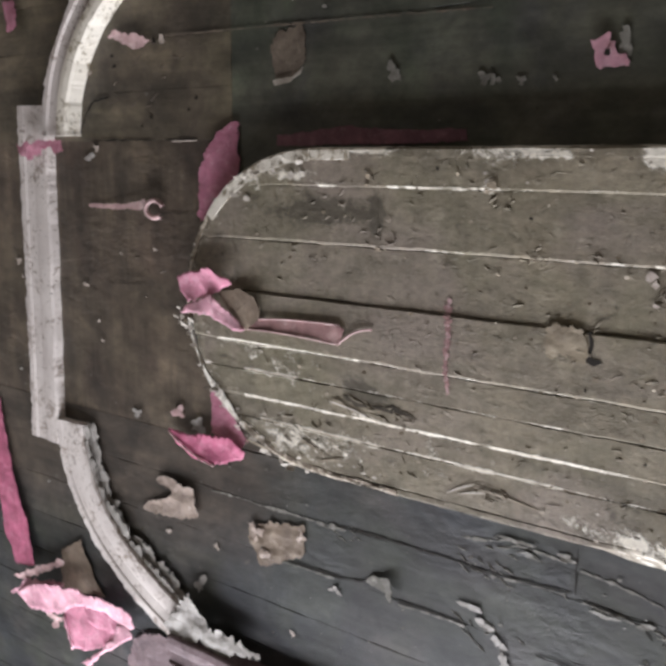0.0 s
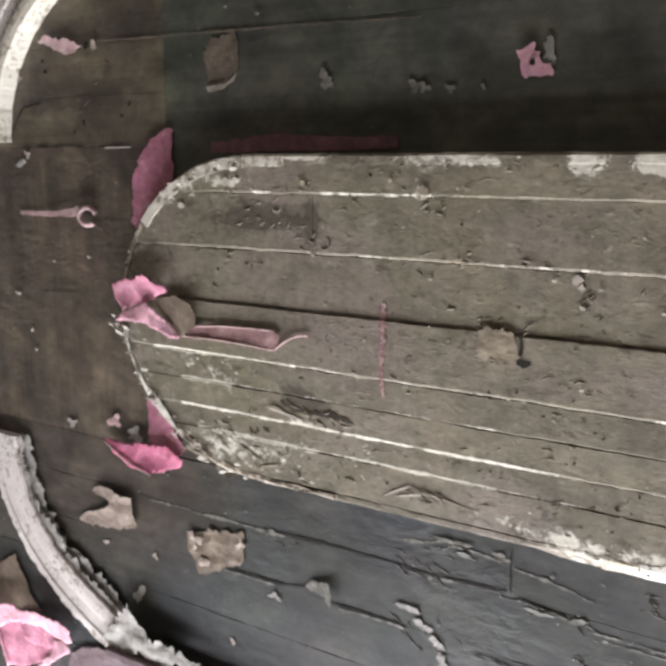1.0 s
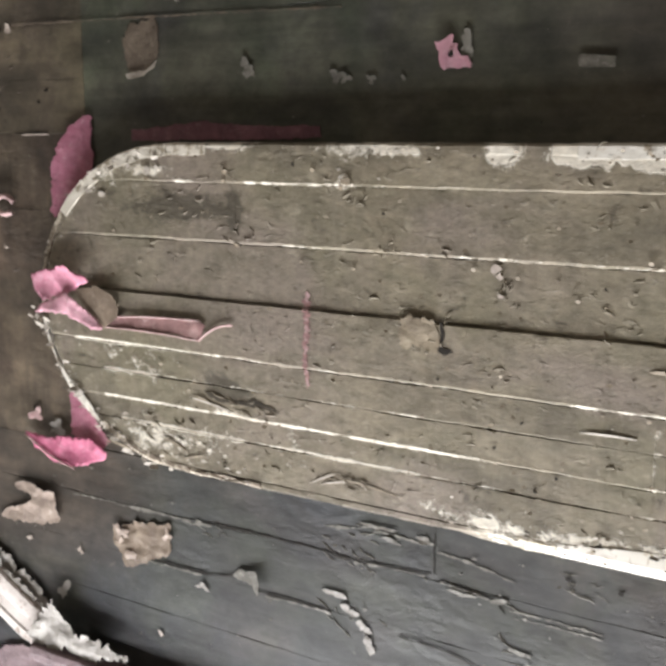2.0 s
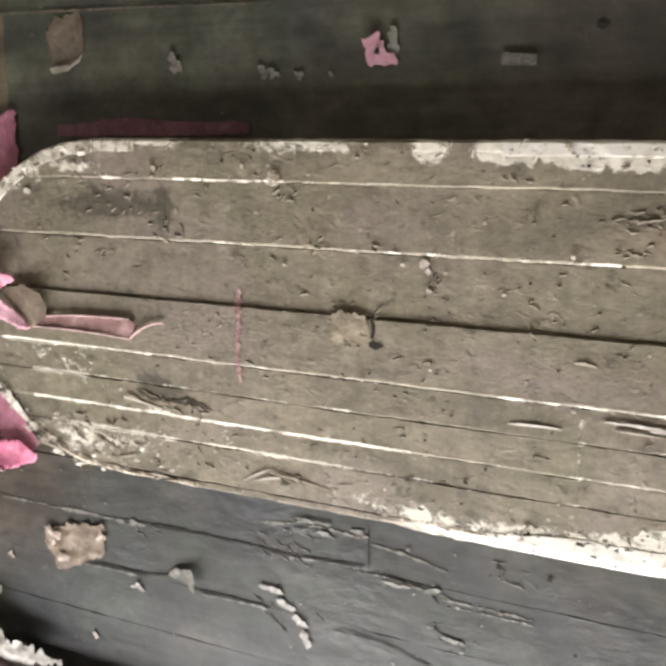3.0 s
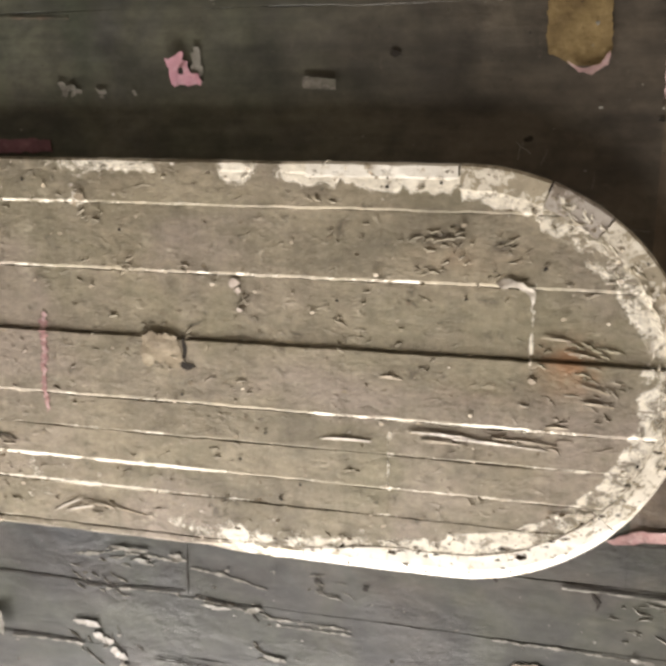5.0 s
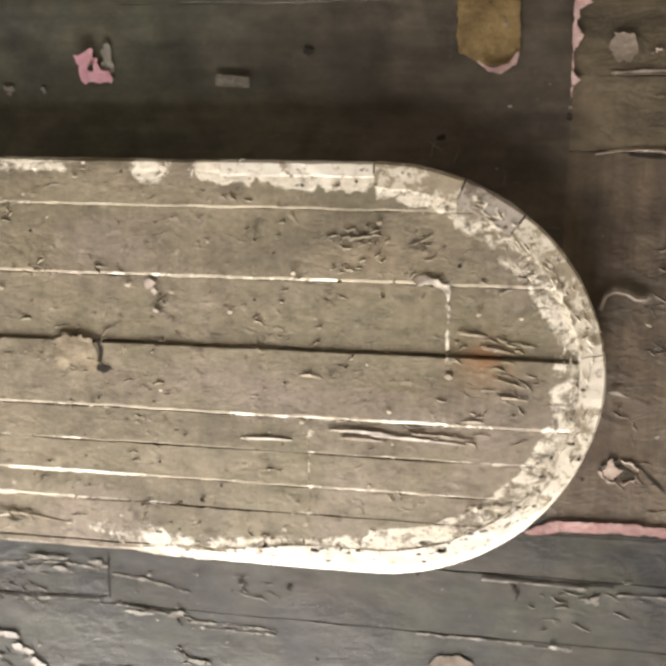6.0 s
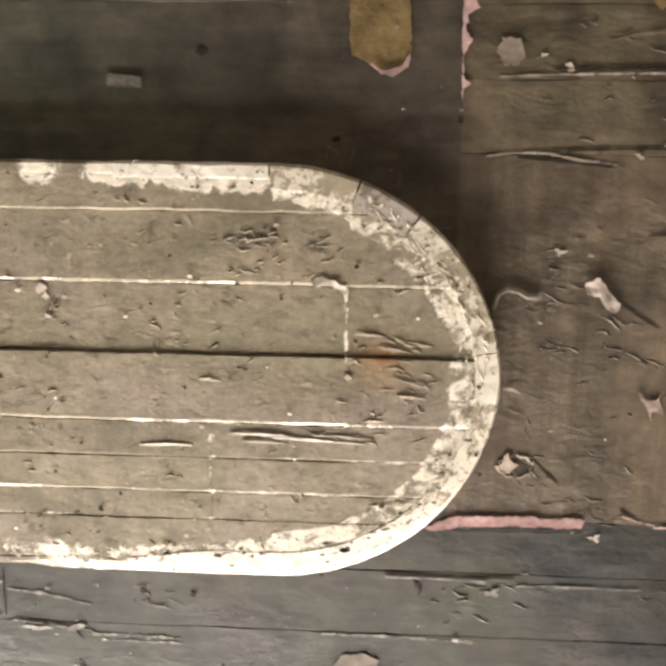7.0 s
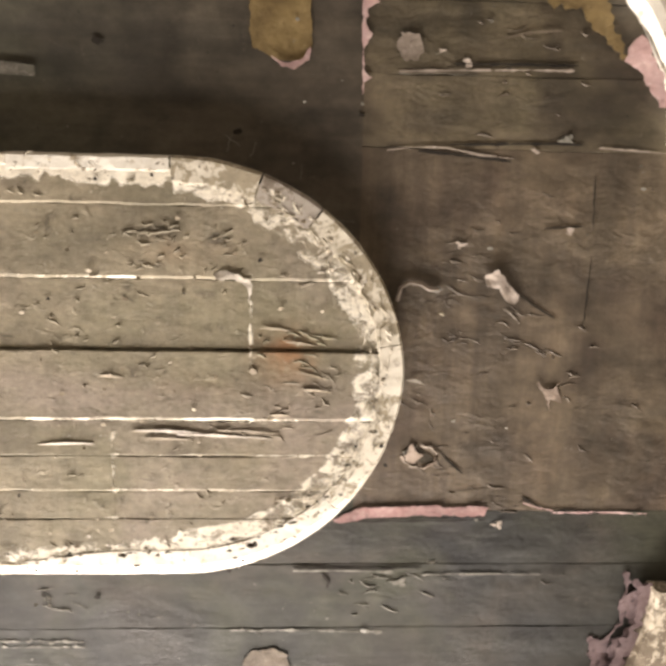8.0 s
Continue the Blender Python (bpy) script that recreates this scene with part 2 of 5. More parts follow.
GAP = plain("dark_gap_wood", (0.012, 0.01, 0.008), (0.03, 0.025, 0.02))
PANEL = panel_paint()
CREAM = white_paint("chipped_cream_paint", (0.68, 0.64, 0.55), (0.58, 0.53, 0.44), (0.2, 0.17, 0.12), 0.84)
CLEAN = white_paint("clean_white_paint", (0.78, 0.75, 0.68), (0.7, 0.66, 0.58), (0.3, 0.25, 0.18), 0.34)
HALF = white_paint("half_worn_cream_paint", (0.74, 0.7, 0.61), (0.64, 0.59, 0.5), (0.22, 0.185, 0.13), 0.52)
MOULD = white_paint("chalky_moulding_paint", (0.62, 0.57, 0.53), (0.49, 0.44, 0.41), (0.2, 0.165, 0.14), 0.42)
GREYP = white_paint("weathered_grey_wood", (0.44, 0.4, 0.355), (0.33, 0.295, 0.26), (0.14, 0.115, 0.09), 0.55)
ASHY = flake_paint("ashy_torn_film", (0.36, 0.34, 0.31), (0.25, 0.235, 0.21), (0.48, 0.46, 0.43))
MAUVE = flake_paint("dusty_mauve_paint", (0.19, 0.135, 0.14), (0.13, 0.095, 0.1), (0.27, 0.21, 0.21))
ROTTEN = plain("rotten_brown_wood", (0.03, 0.025, 0.018), (0.085, 0.07, 0.05), 14.0)
TORN = white_paint("torn_cream_paint", (0.6, 0.54, 0.44), (0.48, 0.42, 0.33), (0.12, 0.095, 0.07), 0.9)
PINK = flake_paint("pink_paint_film", (0.6, 0.27, 0.35), (0.5, 0.185, 0.265), (0.76, 0.5, 0.55))
CREASE = flake_paint("brown_creased_film", (0.115, 0.09, 0.066), (0.08, 0.062, 0.046), (0.17, 0.14, 0.105))
DULL = flake_paint("dull_pink_film", (0.36, 0.215, 0.205), (0.28, 0.16, 0.155), (0.46, 0.36, 0.33))
BUFF = flake_paint("buff_paint_film", (0.37, 0.3, 0.25), (0.29, 0.23, 0.185), (0.5, 0.44, 0.38))
# paler pink; on the crumpled sheet's folds it paints in their highlights
LIGHT = flake_paint("light_pink_film", (0.64, 0.37, 0.42), (0.55, 0.27, 0.34), (0.78, 0.58, 0.61))
DEEP = flake_paint("deep_pink_film", (0.49, 0.14, 0.23), (0.38, 0.1, 0.17), (0.6, 0.3, 0.37))
PALE = flake_paint("pale_pink_film", (0.54, 0.38, 0.365), (0.41, 0.265, 0.26), (0.66, 0.56, 0.52))
# pink film darkened to maroon, with the panel edge's shade in the colour
MAROON = flake_paint("shaded_maroon_film", (0.22, 0.1, 0.125), (0.15, 0.07, 0.09), (0.33, 0.2, 0.22))
TAN = flake_paint("tan_bare_wood", (0.215, 0.168, 0.125), (0.165, 0.125, 0.09), (0.32, 0.265, 0.205))
OCHRE = flake_paint("ochre_filler", (0.21, 0.15, 0.068), (0.16, 0.115, 0.05), (0.27, 0.2, 0.1))
# pink film toned down, with shade put into the colour
ROSE = flake_paint("shade_toned_rose_film", (0.5, 0.21, 0.29), (0.38, 0.14, 0.2), (0.6, 0.38, 0.42))
UMBER = flake_paint("brown_dust_film", (0.15, 0.12, 0.09), (0.11, 0.088, 0.066), (0.24, 0.2, 0.16))
DUSTY = flake_paint("dusty_pale_film", (0.39, 0.335, 0.285), (0.29, 0.245, 0.205), (0.55, 0.5, 0.45))
GREY = flake_paint("grey_paint_film", (0.19, 0.18, 0.155), (0.12, 0.115, 0.095), (0.42, 0.4, 0.36))
CHALK = flake_paint("chalky_white_film", (0.56, 0.52, 0.45), (0.42, 0.38, 0.32), (0.68, 0.64, 0.58))
PLASTER = plain("plaster_wall", (0.3, 0.27, 0.23), (0.38, 0.35, 0.3), 2.0)
FLOOR = plain("dusty_floor_boards", (0.06, 0.048, 0.036), (0.1, 0.08, 0.06), 3.0)


# ---- mesh helpers ----
def finish(name, bm, mat, parent=None, label="", smooth=False):
    bmesh.ops.recalc_face_normals(bm, faces=bm.faces)
    me = bpy.data.meshes.new(name)
    bm.to_mesh(me)
    bm.free()
    for mt in mat if isinstance(mat, (list, tuple)) else [mat]:
        me.materials.append(mt)
    if smooth:
        for p in me.polygons:
            p.use_smooth = True
    ob = new(name, me)
    ob.parent = parent
    if label:
        ob["label"] = label
    return ob


def part(name, bm, mat, parent, label="", smooth=False):
    return finish(name, bm, mat, parent, label, smooth)


def box(bm, a, b, slot=0):
    vs = [bm.verts.new((x, y, z)) for x in (a[0], b[0]) for y in (a[1], b[1]) for z in (a[2], b[2])]
    for q in ((0, 1, 3, 2), (4, 6, 7, 5), (0, 4, 5, 1), (2, 3, 7, 6), (0, 2, 6, 4), (1, 5, 7, 3)):
        bm.faces.new([vs[i] for i in q]).material_index = slot


def nz(x, y, s, seed=0.0):
    return noise.noise((x * s + seed * 7.13, y * s - seed * 3.7, seed * 11.9))


def strip(bm, u0, u1, vlo, vhi, h, seed, step=0.03, sub=2, edge=0.0015, base=-0.012, bev=0.003, gap=0.0008, bevhi=None, slot=0, wave=0.0012, vertical=False):
    """A board: its face hangs at h, its worn edges run unevenly and are chamfered. vlo and vhi are functions of u."""
    n = max(2, int((u1 - u0) / step))
    bh = bev if bevhi is None else bevhi
    cols = []
    for i in range(n + 1):
        u = u0 + (u1 - u0) * i / n
        e0 = vlo(u) + edge * (nz(u, vlo(u), 9, seed) + 0.5 * nz(u, 0, 40, seed)) + gap
        e1 = vhi(u) + edge * (nz(u, vhi(u), 9, seed + 5) + 0.5 * nz(u, 0, 40, seed + 5)) - gap
        if e1 - e0 < 0.008:
            if cols:
                break
            continue
        hs = h + wave * nz(u, seed, 3, seed)
        col = [(e0, base), (e0, hs - bev), (e0 + bev * (1.6 if bevhi is not None else 0.8), hs)]
        for k in range(1, sub + 1):
            f = k / (sub + 1)
            col.append((e0 + (e1 - e0) * f, hs + wave * 0.5 * nz(u, e0 + (e1 - e0) * f, 12, seed)))
        col += [(e1 - bh * 0.8, hs), (e1, hs - bh), (e1, base)]
        uu = u
        cols.append([bm.verts.new(W(uu, v, hh)) for v, hh in col])
    for a, b in zip(cols, cols[1:]):
        for k in range(len(a) - 1):
            bm.faces.new((a[k], a[k + 1], b[k + 1], b[k])).material_index = slot
    for c in (cols[0], cols[-1]) if cols else ():
        bm.faces.new(c).material_index = slot


def const(x):
    return lambda u: x


# ---- the room's shell ----
def shell():
    x0, x1, y0, y1 = -3.6, 3.6, -3.0, WALL_Y
    bm = bmesh.new()
    box(bm, (x0 - 0.25, y0 - 0.25, -0.2), (x1 + 0.25, y1 + 0.25, 0.0))
    tagged(finish("floor", bm, FLOOR), "dusty worn wooden floor of the room", "floor", kind="structure")
    for name, a, b in (("wall_west", (x0 - 0.25, y0, 0), (x0, y1, CEIL + 0.02)), ("wall_east", (x1, y0, 0), (x1 + 0.25, y1, CEIL + 0.02)),
                       ("wall_north", (x0 - 0.25, y0 - 0.25, 0), (x1 + 0.25, y0, CEIL + 0.02))):
        bm = bmesh.new()
        box(bm, a, b)
        tagged(finish(name, bm, PLASTER), "plain old plaster wall", "wall", kind="structure")
    bm = bmesh.new()
    z = CEIL + 0.02
    box(bm, (x0 - 0.25, y1, 0), (WIN[0], y1 + 0.25, z))
    box(bm, (WIN[1], y1, 0), (x1 + 0.25, y1 + 0.25, z))
    box(bm, (WIN[0], y1, 0), (WIN[1], y1 + 0.25, WIN[2]))
    box(bm, (WIN[0], y1, WIN[3]), (WIN[1], y1 + 0.25, z))
    tagged(finish("wall_south", bm, PLASTER), "old plaster wall with a wide open window", "wall", kind="structure")
    bm = bmesh.new()
    box(bm, (-30, -30, -0.5), (30, 30, -0.25))
    tagged(finish("ground", bm, plain("dry_earth", (0.2, 0.17, 0.12), (0.3, 0.26, 0.2), 1.0)), "dry earth outside the house", "ground", kind="structure")


shell()


# ---- the boarded ceiling ----
SEAM_L, SEAM_R = -0.67, 1.252


def ceiling():
    bm = bmesh.new()
    box(bm, (-3.6, -3.0, CEIL + 0.012), (3.6, WALL_Y, CEIL + 0.1), 2)
    seed = 1.0
    up = [0.39, 0.527, 0.662, 0.80, 0.94, 1.08, 1.22, 1.36, 1.5, 2.0, 2.5, 3.0]
    down = [-0.46, -0.602, -0.75, -0.895, -1.04, -1.18, -1.32, -1.46, -1.6, -2.0, -2.5, -3.0]
    for rows in (list(zip(up, up[1:])), [(b, a) for a, b in zip(down, down[1:])]):
        for k, (lo, hi) in enumerate(rows):
            near = k < 6
            cuts = [-3.6, -1.9, SEAM_L, SEAM_R, 3.6] if lo > 0 else [-3.6, 0.322 if k == 0 else -2.4, 2.3 + 0.2 * (k % 3), 3.6]
            for a, b in zip(cuts, cuts[1:]):
                seed += 1.37
                if lo > 0 and k < 2 and a == SEAM_L:
                    continue
                strip(bm, a, b, const(lo), const(hi), 0.002 * nz(seed, 3, 1), seed, 0.03 if near else 0.4, 2 if near else 0, 0.003, bev=0.0012, gap=-0.0002, slot=3 if lo < 0 else 0 if SEAM_L - 0.01 < a < SEAM_R - 0.01 else 4)
    for u0, u1, cuts in ((-3.6, SEAM_L, [0.39, -0.46]), (SEAM_R, 3.6, [0.39, -0.342, -0.46])):
        for hi, lo in zip(cuts, cuts[1:]):
            seed += 1.37
            strip(bm, u0, u1, const(lo), const(hi), 0.002 * nz(seed, 3, 1), seed, 0.03, 3, 0.002, bev=0.001, gap=-0.0002, slot=3 if lo < -0.4 and u0 > 0 else 1)
    strip(bm, SEAM_L, SEAM_R, const(0.2), const(0.662), 0.0, 97.0, 0.03, 4, 0.003, bev=0.0012, gap=-0.0002)
    strip(bm, SEAM_L, SEAM_R, const(-0.46), const(0.2), 0.0, 99.0, 0.1, 2, slot=3)
    ob = finish("ceiling", bm, [OLIVE, BROWN, GAP, SKY_TINTED, WORN])
    return tagged(ob, "boarded wooden ceiling in peeling dark olive-brown paint", "ceiling", kind="structure")


boards = ceiling()

# ---- the long round-ended panel ----
CV, BV = -0.047, 0.414                  # middle line and half width
CR, AR = 0.90, 0.444                    # the right end's centre and reach
CL, AL = -0.37, 0.447                   # the left end's


def half(u, inset=0.0):
    """Half the panel's width at u."""
    b = BV - inset
    if u > CR:
        q = 1 - ((u - CR) / (AR - inset)) ** 2
    elif u < CL:
        q = 1 - (abs(u - CL) / (AL - inset)) ** 2.0
    else:
        return b
    return b * math.sqrt(q) if q > 0 else 0.0


def outline(s):
    """The panel's edge by one number: 0 to 1 the top from left to right, 1 to 2 the right end, 2 to 3 the bottom back, 3 to 4 the left end. Place and inward way."""
    k, f = int(s) % 4, s - int(s)
    if k == 0:
        return (CL + (CR - CL) * f, CV + BV), (0, -1)
    if k == 2:
        return (CR + (CL - CR) * f, CV - BV), (0, 1)
    c, a = (CR, AR) if k == 1 else (CL, AL)
    th = math.pi / 2 - math.pi * f if k == 1 else -math.pi / 2 - math.pi * f
    n = Vector((-math.cos(th) / a, -math.sin(th) / BV)).normalized()
    return (c + a * math.cos(th), CV + BV * math.sin(th)), (n.x, n.y)


def blob(u, v, cu, cv, ru, rv):
    return math.exp(-((u - cu) / ru) ** 2 - ((v - cv) / rv) ** 2)


def inset(u, v):
    """How far a place lies inside the panel's edge."""
    if CL <= u <= CR:
        return BV - abs(v - CV)
    c, a = (CR, AR) if u > CR else (CL, AL)
    return (1.0 - math.hypot((u - c) / a, (v - CV) / BV)) * 0.43


def step_down(x, a, b):
    """1 below a, 0 above b."""
    return max(0.0, min(1.0, (b - x) / (b - a)))


def wear_and_glints(u, v):
    """How much white paint, dirt and rusty stain lie at a place of the panel, with glints on joint edges painted white.
    """
    d = max(0.0, inset(u, v))
    low = v < CV
    white = 0.05 + (0.3 if u < -0.3 else 0.24 if low and u < 0.4 else 0.16) * math.exp(-d / 0.03)
    # the flaking band inside the rim: round the right end and back along the bottom
    slant = math.degrees(math.atan2(v - CV, u - CR))
    if u > CR and slant < 64:
        white += (0.31 if slant > -10 else 0.37) * step_down(d, 0.094 + 0.008 * nz(u, v, 18, 5.0), 0.104 + 0.008 * nz(u, v, 18, 5.0))
    elif low and 0.28 < u <= CR:
        fade = max(0.0, min(1.0, (u - 0.28) / 0.35))
        reach = (0.05 + 0.045 * max(0.0, (u - 0.45) / 0.45) if u > 0.45 else 0.05) + 0.012 * nz(u, 0, 9, 8.0)
        white += (0.16 + 0.2 * fade) * fade * step_down(d, reach - 0.02, reach + 0.012)
    # along the top: solid and drippy at the right, in patches further back
    if not low and 0.54 < u < 0.897:
        drip = 0.06 + 0.012 * nz(u, 0, 20, 2.0) + 0.016 * nz(u, 0, 60, 3.0)
        white += 0.7 * step_down(d, drip - 0.034, drip + 0.008) * min(1.0, (u - 0.54) / 0.05)
    if not low and 0.897 <= u < 1.05 and slant >= 60:
        white += 0.36 * step_down(d, 0.07, 0.1)
    white += 0.4 * blob(u, v, -0.2, 0.358, 0.09, 0.014)
    white += 0.42 * blob(u, v, 0.18, 0.352, 0.14, 0.026) + 0.5 * blob(u, v, 0.45, 0.345, 0.05, 0.035) + 0.3 * blob(u, v, 0.56, 0.34, 0.05, 0.02) + 0.45 * blob(u, v, 0.105, 0.285, 0.02, 0.025)
    white += 0.24 * blob(u, v, 0.42, -0.415, 0.13, 0.03)
    white += 0.27 * blob(u, v, -0.42, -0.38, 0.24, 0.06) + 0.26 * blob(u, v, -0.5, -0.17, 0.3, 0.15) + 0.24 * blob(u, v, -0.5, 0.26, 0.16, 0.07) + 0.25 * blob(u, v, -0.4, 0.3, 0.12, 0.02)
    white += 0.2 * blob(u, v, 0.1, -0.33, 0.4, 0.09) + 0.3 * blob(u, v, -0.2, -0.275, 0.06, 0.014)
    white += 0.25 * blob(u, v, 0.8, -0.17, 0.3, 0.012) + 0.2 * blob(u, v, 1.0, -0.13, 0.1, 0.02)
    white += 0.3 * blob(u, v, 0.455, 0.085, 0.02, 0.05) + 0.22 * blob(u, v, 1.01, 0.14, 0.05, 0.02)
    white += 0.45 * blob(u, v, 1.043, 0.03, 0.007, 0.11) + 0.36 * blob(u, v, 0.776, -0.24, 0.007, 0.09) + 0.2 * blob(u, v, 0.345, -0.1, 0.005, 0.05)
    # pale lines paint in the light that the joints' lower edges catch
    for line, power, a, b in ((0.274, 0.75, -0.35, 0.38), (0.136, 0.8, -0.3, 0.95), (-0.141, 0.75, -0.7, 1.25), (-0.214, 0.6, -0.6, 0.3), (-0.286, 0.6, -0.6, 1.1), (-0.345, 0.5, -0.55, 0.8), (-0.214, 0.65, 0.775, 1.2)):
        if a < u < b:
            white += power * math.exp(-((v - line - 0.003) / 0.004) ** 2) * (0.62 + 0.6 * nz(u, line, 5, 3.0))
    dirt = 0.85 * blob(u, v, -0.19, -0.225, 0.09, 0.03) + 0.6 * blob(u, v, -0.24, -0.19, 0.05, 0.03) + 0.66 * blob(u, v, -0.3, 0.22, 0.2, 0.05) + 0.6 * blob(u, v, -0.18, 0.2, 0.022, 0.06)
    dirt += 0.75 * blob(u, v, 0.86, 0.225, 0.06, 0.022) + 0.8 * blob(u, v, 0.985, 0.215, 0.03, 0.018) + 0.5 * blob(u, v, 0.46, 0.085, 0.03, 0.04) + 0.55 * blob(u, v, 0.345, -0.05, 0.014, 0.04)
    dirt += 0.55 * blob(u, v, 0.29, 0.005, 0.06, 0.02) + 0.5 * blob(u, v, 0.24, -0.04, 0.02, 0.03)
    dirt += 0.5 * blob(u, v, 0.2, 0.13, 0.04, 0.02) + 0.4 * blob(u, v, 0.12, 0.25, 0.03, 0.03) + 0.35 * blob(u, v, 1.16, -0.07, 0.06, 0.06)
    dirt += 0.34 * blob(u, v, 0.7, 0.29, 0.25, 0.02) + 0.45 * blob(u, v, -0.7, 0.1, 0.09, 0.13) + 0.35 * blob(u, v, -0.6, -0.25, 0.12, 0.14) + 0.3 * blob(u, v, -0.45, 0.2, 0.2, 0.07) + 0.4 * blob(u, v, 0.11, -0.39, 0.09, 0.02)
    stain = 1.15 * blob(u, v, 1.115, -0.005, 0.05, 0.045) + 0.2 * blob(u, v, 0.9, 0.19, 0.1, 0.03) + 0.1 * blob(u, v, 0.95, -0.07, 0.15, 0.03)
    return white, dirt, stain


def add_wear_and_glints(ob):
    col = ob.data.color_attributes.new("wear_and_glints", "FLOAT_COLOR", "POINT")
    for i, v in enumerate(ob.data.vertices):
        col.data[i].color = (*wear_and_glints(v.co.x, -v.co.y), 1.0)


panel = tagged(new("raised_panel"), "long round-ended grey-brown board panel with chipped white rim", "panel")


def clip(lo, hi, inset):
    def low(u):
        return max(lo, CV - half(u, inset))

    def high(u):
        return min(hi, CV + half(u, inset))
    return low, high


PANEL_H = 0.042
ROWS_OF_BOARDS = [  # top and bottom edge, drop, cuts
    (0.420, 0.274, 0.0088, (0.893,)),
    (0.274, 0.136, 0.0056, (-0.176,)),
    (0.136, 0.000, 0.0018, (1.042,)),
    (0.000, -0.141, 0.0062, (1.042,)),
    (-0.141, -0.214, 0.0034, (0.775,)),
    (-0.214, -0.286, 0.0022, (0.775,)),
    (-0.286, -0.345, -0.0006, (0.777,)),
    (-0.345, -0.48, -0.0020, ()),
]


def face(v):
    """The drop of the panel's boards at v."""
    for hi, lo, drop, cuts in ROWS_OF_BOARDS:
        if lo <= v <= hi:
            return PANEL_H + drop
    return PANEL_H


def panel_boards():
    seed = 200.0
    for hi, lo, drop, cuts in ROWS_OF_BOARDS:
        us = [CL - AL, *cuts, CR + AR]
        for a, b in zip(us, us[1:]):
            bm = bmesh.new()
            low, high = clip(lo, hi, 0.022)
            seed += 2.3
            dark_low, dark_top = lo == 0.0, hi == 0.0
            strip(bm, a, b, low, high, PANEL_H + drop, seed, 0.007, 16, 0.0026, 0.0, 0.001 if dark_low else 0.0036, 0.0014 if dark_low or dark_top else 0.0, 0.003 if dark_top else 0.0008)
            if not bm.verts:
                bm.free()
                continue
            add_wear_and_glints(part("board", bm, PANEL, panel))
    bm = bmesh.new()
    low, high = clip(-1, 1, 0.03)
    strip(bm, CL - AL, CR + AR, low, high, PANEL_H - 0.012, 1.0, 0.02, 2, 0, 0.0)
    part("backing", bm, GAP, panel)


panel_boards()


def rim(s0, s1, prof, mat, label, seed, rough=0.002, name="rim_piece"):
    """A strip of moulding along the panel's edge, from s0 to s1. prof gives, by s, a list of inset and drop."""
    bm = bmesh.new()
    n = max(4, int((s1 - s0) * 46))
    rings = []
    for i in range(n + 1):
        s = s0 + (s1 - s0) * i / n
        (u, v), (nu, nv) = outline(s)
        ring = []
        for d, h in prof(s):
            j = rough * (nz(u, v, 25, seed + d * 90) + 0.6 * nz(u, v, 70, seed + d * 50))
            ring.append(bm.verts.new(W(u + nu * (d + j), v + nv * (d + j), h + 0.5 * j)))
        rings.append(ring)
    for a, b in zip(rings, rings[1:]):
        for k in range(len(a)):
            bm.faces.new((a[k], a[(k + 1) % len(a)], b[(k + 1) % len(b)], b[k]))
    bm.faces.new(rings[0])
    bm.faces.new(rings[-1])
    return part(name, bm, mat, panel, label)


def splay(s):
    """How far the outer edge leans: steep at the top, sloping towards the bottom."""
    _, (nu, nv) = outline(s)
    return 0.002 + 0.026 * max(0.0, nv) ** 1.5


def rim_top(s):
    """The rim's drop follows the boards: shallow at the bottom, deeper towards the top."""
    (u, v), _ = outline(s)
    heights = ((-0.47, -0.0006), (-0.35, 0.001), (-0.2, 0.005), (-0.07, 0.0074), (0.1, 0.0076), (0.37, 0.0098))
    for (a, p), (b, q) in zip(heights, heights[1:]):
        if v <= b:
            return PANEL_H + p + (q - p) * max(0.0, (v - a) / (b - a))
    return PANEL_H + 0.0098


def outer(broad, more=0.0):
    def prof(s):
        width = broad(s) if callable(broad) else broad
        top = rim_top(s) + more
        q = splay(s) * (1.0 - 0.75 * max(0.0, min(1.0, (s - 2.36) / 0.08)) * max(0.0, min(1.0, (3.1 - s) / 0.15)))
        o = -0.7 * (q - 0.002)
        q = 0.45 * q + 0.002
        return [(o, 0), (q, top - 0.006), (q + 0.004, top), (max(width, q + 0.012) - 0.001, top), (max(width, q + 0.012), top - 0.001), (max(width, q + 0.012), 0)]
    return prof


